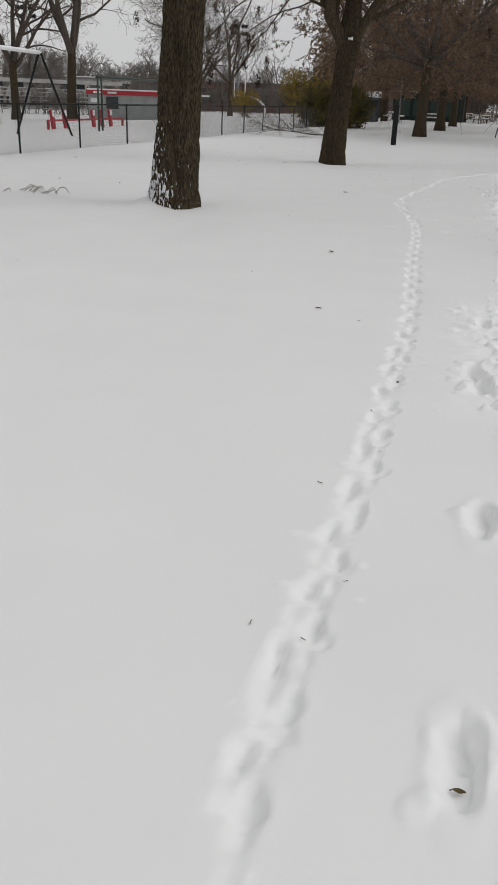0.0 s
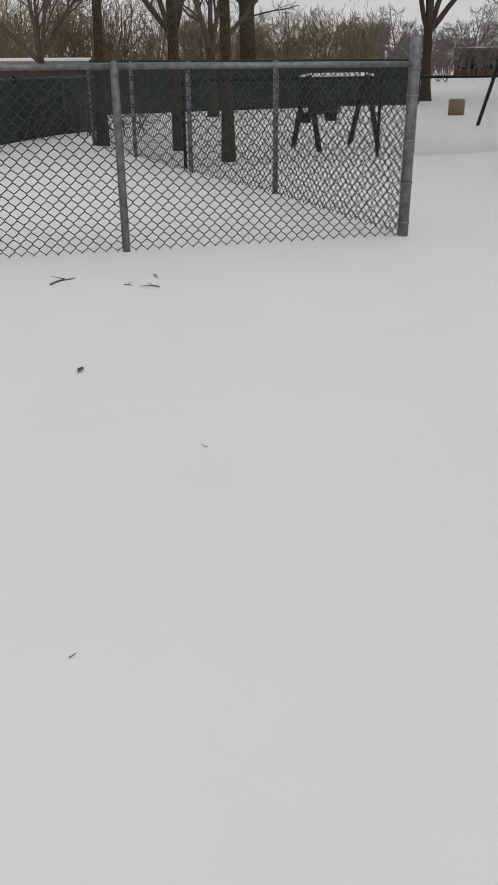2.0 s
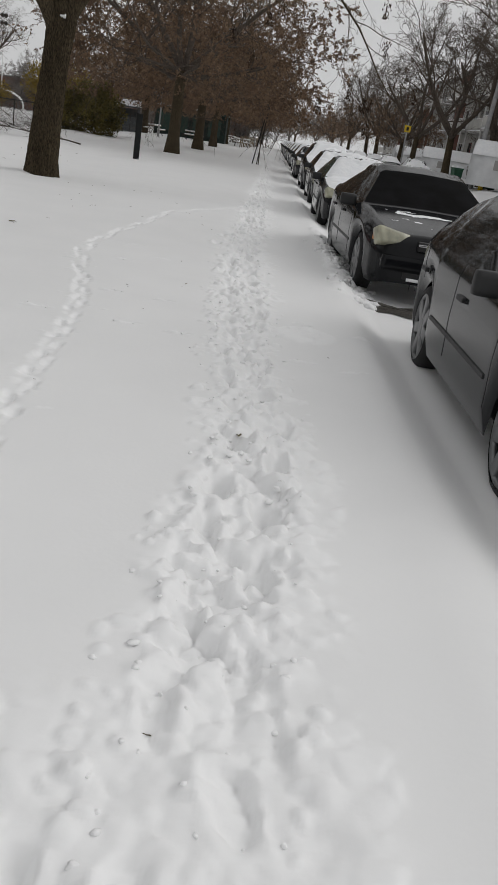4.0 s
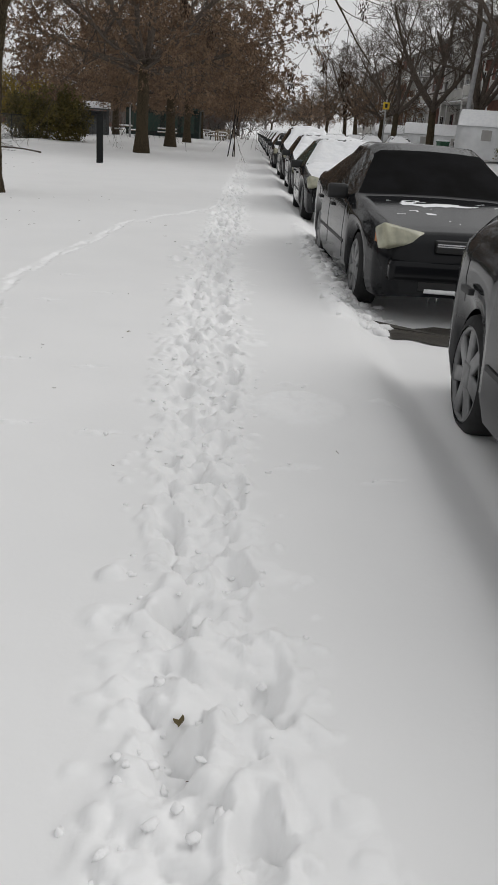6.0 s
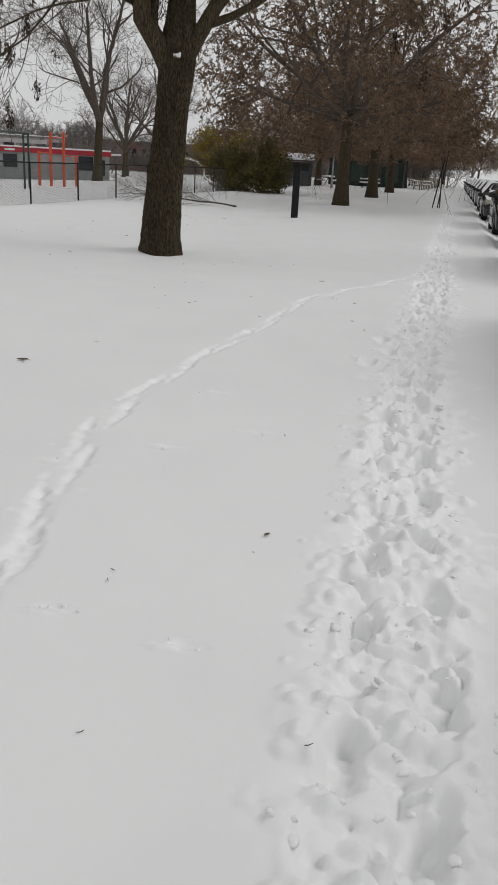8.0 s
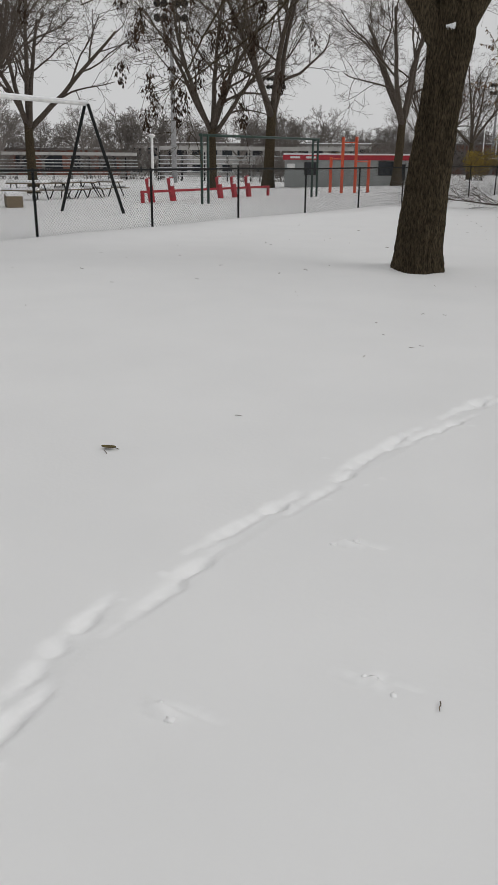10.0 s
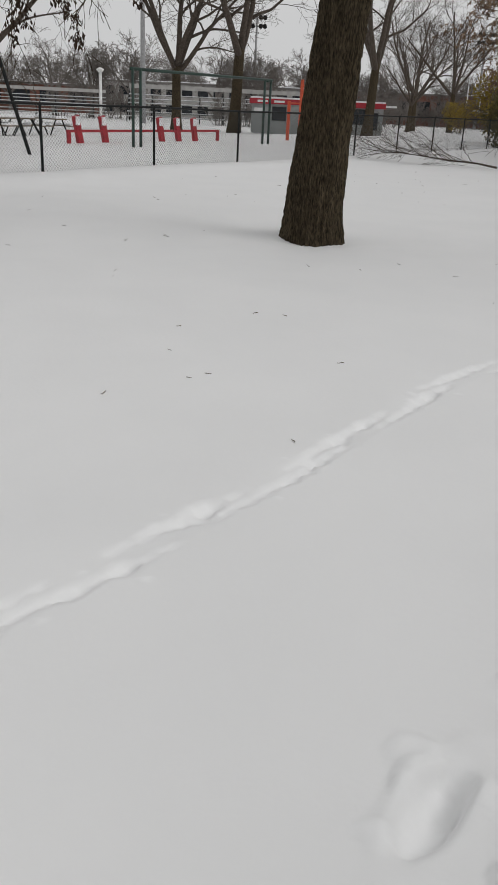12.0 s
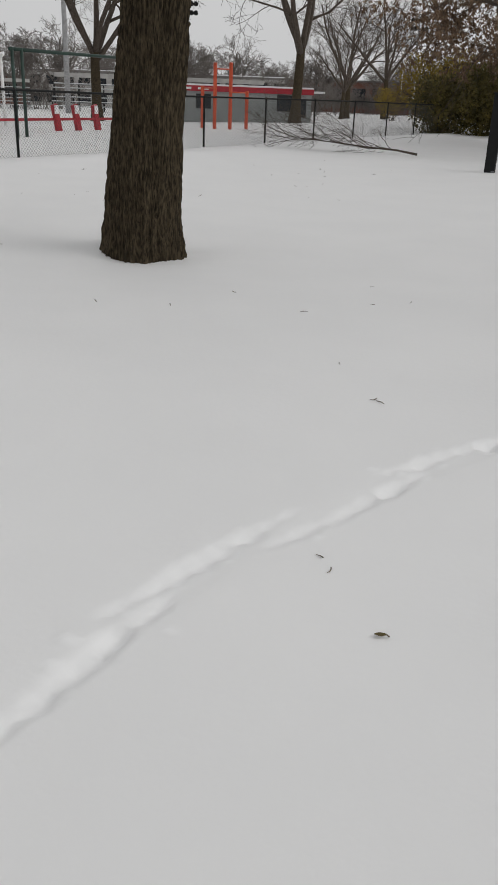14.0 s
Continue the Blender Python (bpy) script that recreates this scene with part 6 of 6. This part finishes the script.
# ---- tennis court with green wind screens, beyond the tall fence ----
tc_ = thing("court_fence", -21.5, 2.5, gz(-21, 3), 0, "court fence hung with dark green wind screens", "fence")
for cor, top in (([(-17.7, 8.2), (-19.3, 26.5)], 1.5), ([(7.5, -1.5), (3.0, 1.6), (-0.5, 4.2)], 1.15)):
    for (x0, y0), (x1, y1) in zip(cor, cor[1:]):
        L = math.hypot(x1 - x0, y1 - y0)
        a = math.degrees(math.atan2(y1 - y0, x1 - x0))
        scr = part("wind_screen", newbox(L / 2, 0, top / 2 - 0.4, L - 0.1, 0.03, top + 0.8, 0.0), GREEN_SHEET, tc_)
        scr.matrix_basis = pose(x0, y0, 0, 0, 0, a)
        rod("top_rail", [(x0, y0, top + 0.03), (x1, y1, top + 0.03)], 0.035, GREEN_STEEL, tc_, 6)
        n = max(2, int(L / 2.5))
        for k in range(n + 1):
            f = k / n
            rod("post", [(x0 + (x1 - x0) * f, y0 + (y1 - y0) * f, -1.0), (x0 + (x1 - x0) * f, y0 + (y1 - y0) * f, top + 0.1)], 0.04, GREEN_STEEL, tc_, 6)
slim = leafless(71, 4.6, 0.095, 3.2, 5, THIN_SPEC, 36, 0.006, "slim leafless tree beside the court", "court trees", BARK, TWIG)
slim.matrix_basis = pose(-16.69, 5.33, gz(-16.69, 5.33), 0, 0, 0)
for x, y, sc_, rz in ((-15.02, 6.28, 0.95, 80), (-12.95, 6.36, 0.9, 200)):
    copy_thing(slim, pose(x, y, gz(x, y), 0, 0, rz) @ Matrix.Scale(sc_, 4))
for x, y, s in ((-29.5, 12.6, 0.5), (-36, 8, 0.5), (-44, 16, 0.8), (-28, -3, 0.8)):
    copy_thing(elm_b, pose(x, y, gz(x, y) - 0.05, 0, 0, 31 * x) @ Matrix.Scale(s, 4))
for x, y in ((-19.0, 4.0), (-19.5, 6.2), (-18.5, 2.0)):
    bu = thing("shrub", x, y, gz(x, y), 0, "low tangled bare shrub in the snow", "shrub", "shrubs by the court")
    out = []
    for k in range(26):
        grow(rng, out, (rng.uniform(-0.7, 0.7), rng.uniform(-0.7, 0.7), -0.05), (rng.gauss(0, 0.5), rng.gauss(0, 0.5), 1), rng.uniform(0.6, 1.1), 0.012, 0, [(4, 5, 40, 0.5, 0), (3, 3, 40, 0.5, 0), (2, 0, 0, 0, 0)])
    V, Fc = limbs_mesh(out, 0.004)
    tagged(raw("stem_growth", V, Fc, TWIG, bu, "", True), kind="stuff")


# ---- twigs, leaves and seed keys on the snow ----
rl = random.Random(17)


def small_twig(x, y, size, kind=0):
    z = snow_at(x, y)
    if kind == 1:
        t = thing("leaf", x, y, z, rl.uniform(0, 360), "dead curled leaf lying on the snow", "leaf", "litter on the snow")
        V, Fc = [], []
        for i in range(6):
            f = i / 5
            w = size * 0.28 * math.sin(math.pi * (0.08 + 0.9 * f))
            for s in (-1, 0, 1):
                V.append((s * w, (f - 0.5) * size, 0.006 + 0.2 * size * (f - 0.5) ** 2 + (0.12 * size if s else 0)))
        for i in range(5):
            for k in range(2):
                Fc.append((i * 3 + k, i * 3 + k + 1, i * 3 + k + 4, i * 3 + k + 3))
        raw("blade", V, Fc, LITTER_LEAF, t, "", True)
        rod("stalk", [(0, -size * 0.5, 0.01), (0, -size * 0.75, 0.004)], 0.0018, LITTER, t, 5)
        return
    t = thing("twig", x, y, z, rl.uniform(0, 360), "small dead twig lying on the snow", "twig", "litter on the snow")
    pts, p, d = [], Vector((-size / 2, 0, 0.006)), Vector((1, 0, 0))
    for i in range(6):
        pts.append(p.copy())
        d = (d + Vector((0, rl.gauss(0, 0.35), rl.gauss(0, 0.12)))).normalized()
        p = p + d * size / 5
        p.z = max(p.z, 0.004)
    r = 0.0009 + size * 0.028
    rod("stem", pts, [r, r, r * 0.9, r * 0.8, r * 0.7, r * 0.4], LITTER, t, 6)
    if size > 0.06:
        q = pts[2]
        rod("spur", [q, q + Vector((size * 0.12, size * 0.16 * rl.choice((1, -1)), 0.012)), q + Vector((size * 0.22, size * 0.3, 0.02))], [r * 0.7, r * 0.5, r * 0.2], LITTER, t, 5)


TWIGS = [(-4.03, 20.13), (-3.51, 20.94), (-3.41, 18.28), (-3.21, 18.37), (-3.56, 17.65), (-3.29, 17.2), (-2.91, 16.85), (-2.87, 17.0), (-3.07, 16.43), (-2.43, 17.64), (-1.16, 16.7), (-5.05, 18.73),
         (-2.24, 19.8), (-2.87, 20.69), (-2.05, 16.49), (-1.86, 19.39), (-5.13, 26.47), (-8.4, 24.08), (-9.9, 24.68), (-8.04, 25.83), (-1.49, 18.03)]
TWIGS2 = [(-3.61, 20.34), (-2.81, 21.7), (-2.58, 21.15), (-2.39, 21.36), (-1.91, 19.41), (-1.55, 18.09), (-5.53, 26.4), (-2.99, 14.68), (-4.91, 18.52), (-0.92, 11.4), (-1.35, 11.02), (-1.07, 12.85), (-7.82, 17.43), (-9.58, 20.43)]
TWIGS3 = [(-1.09, 3.01), (-1.02, 3.48), (-1.15, 2.06), (-0.97, 2.49), (-0.92, 1.35), (-0.99, 1.01), (-1.14, 1.03), (-3.32, 10.25), (-3.17, 13.8), (-4.82, 6.45), (-4.79, 5.75), (-1.46, 4.83), (-0.65, 5.0), (-1.36, 8.15), (-0.39, 5.65), (-2.68, 6.23)]
TWIGS4 = [(-0.21, 7.64), (0.3, 9.58), (-1.1, 10.25), (-1.36, 11.1), (-0.52, 10.34), (-0.45, 10.24), (-0.44, 9.44), (-0.64, 9.28), (-4.53, 4.47), (-3.45, 2.32), (-2.37, 1.54), (-7.54, 6.52), (-10.13, 9.77), (-4.48, 4.36)]
for k, (x, y) in enumerate(TWIGS + TWIGS2 + TWIGS3 + TWIGS4):
    small_twig(x, y, rl.choice((0.03, 0.04, 0.05)) if y > 12.5 else rl.choice((0.018, 0.025, 0.03)))
for x, y, s in ((-3.2, 13.85, 0.075), (-0.9, 11.57, 0.03), (-2.2, 7.57, 0.07), (-1.81, 5.08, 0.04), (-4.56, 2.07, 0.06), (-0.51, 0.59, 0.03), (-1.02, 3.58, 0.03), (-0.24, 3.68, 0.035), (-0.25, 7.79, 0.05), (-1.0, 16.27, 0.03), (-1.27, 17.82, 0.03)):
    small_twig(x, y, s, 1)
# seeds blown against the fences and under the trees
for k in range(70):
    y = rl.uniform(8, 34)
    small_twig(rl.uniform(-12.0, -6.0), y, rl.choice((0.04, 0.05, 0.07)))
# arched dead twigs before the first tree, and a few by the tall fence
ab = thing("twigs", -7.6, 10.85, 0.0, 0, "thin arched dead twigs sticking out of the snow", "twig")
for k in range(9):
    x0, w = -0.45 + 0.1 * k + rl.uniform(-0.05, 0.05), rl.uniform(0.15, 0.32)
    yy = rl.uniform(-0.15, 0.15)
    rod("twig", [(x0, yy, 0.0), (x0 + w * 0.3, yy + 0.03, rl.uniform(0.03, 0.09)), (x0 + w * 0.7, yy, rl.uniform(0.04, 0.11)), (x0 + w, yy - 0.05, 0.01)], [0.006, 0.006, 0.005, 0.003], LITTER, ab, 5)
for x, y, s in ((-6.46, 2.35, 0.26), (-6.13, 2.78, 0.08), (-6.02, 2.9, 0.14), (-6.3, 3.0, 0.1)):
    small_twig(x, y, s)
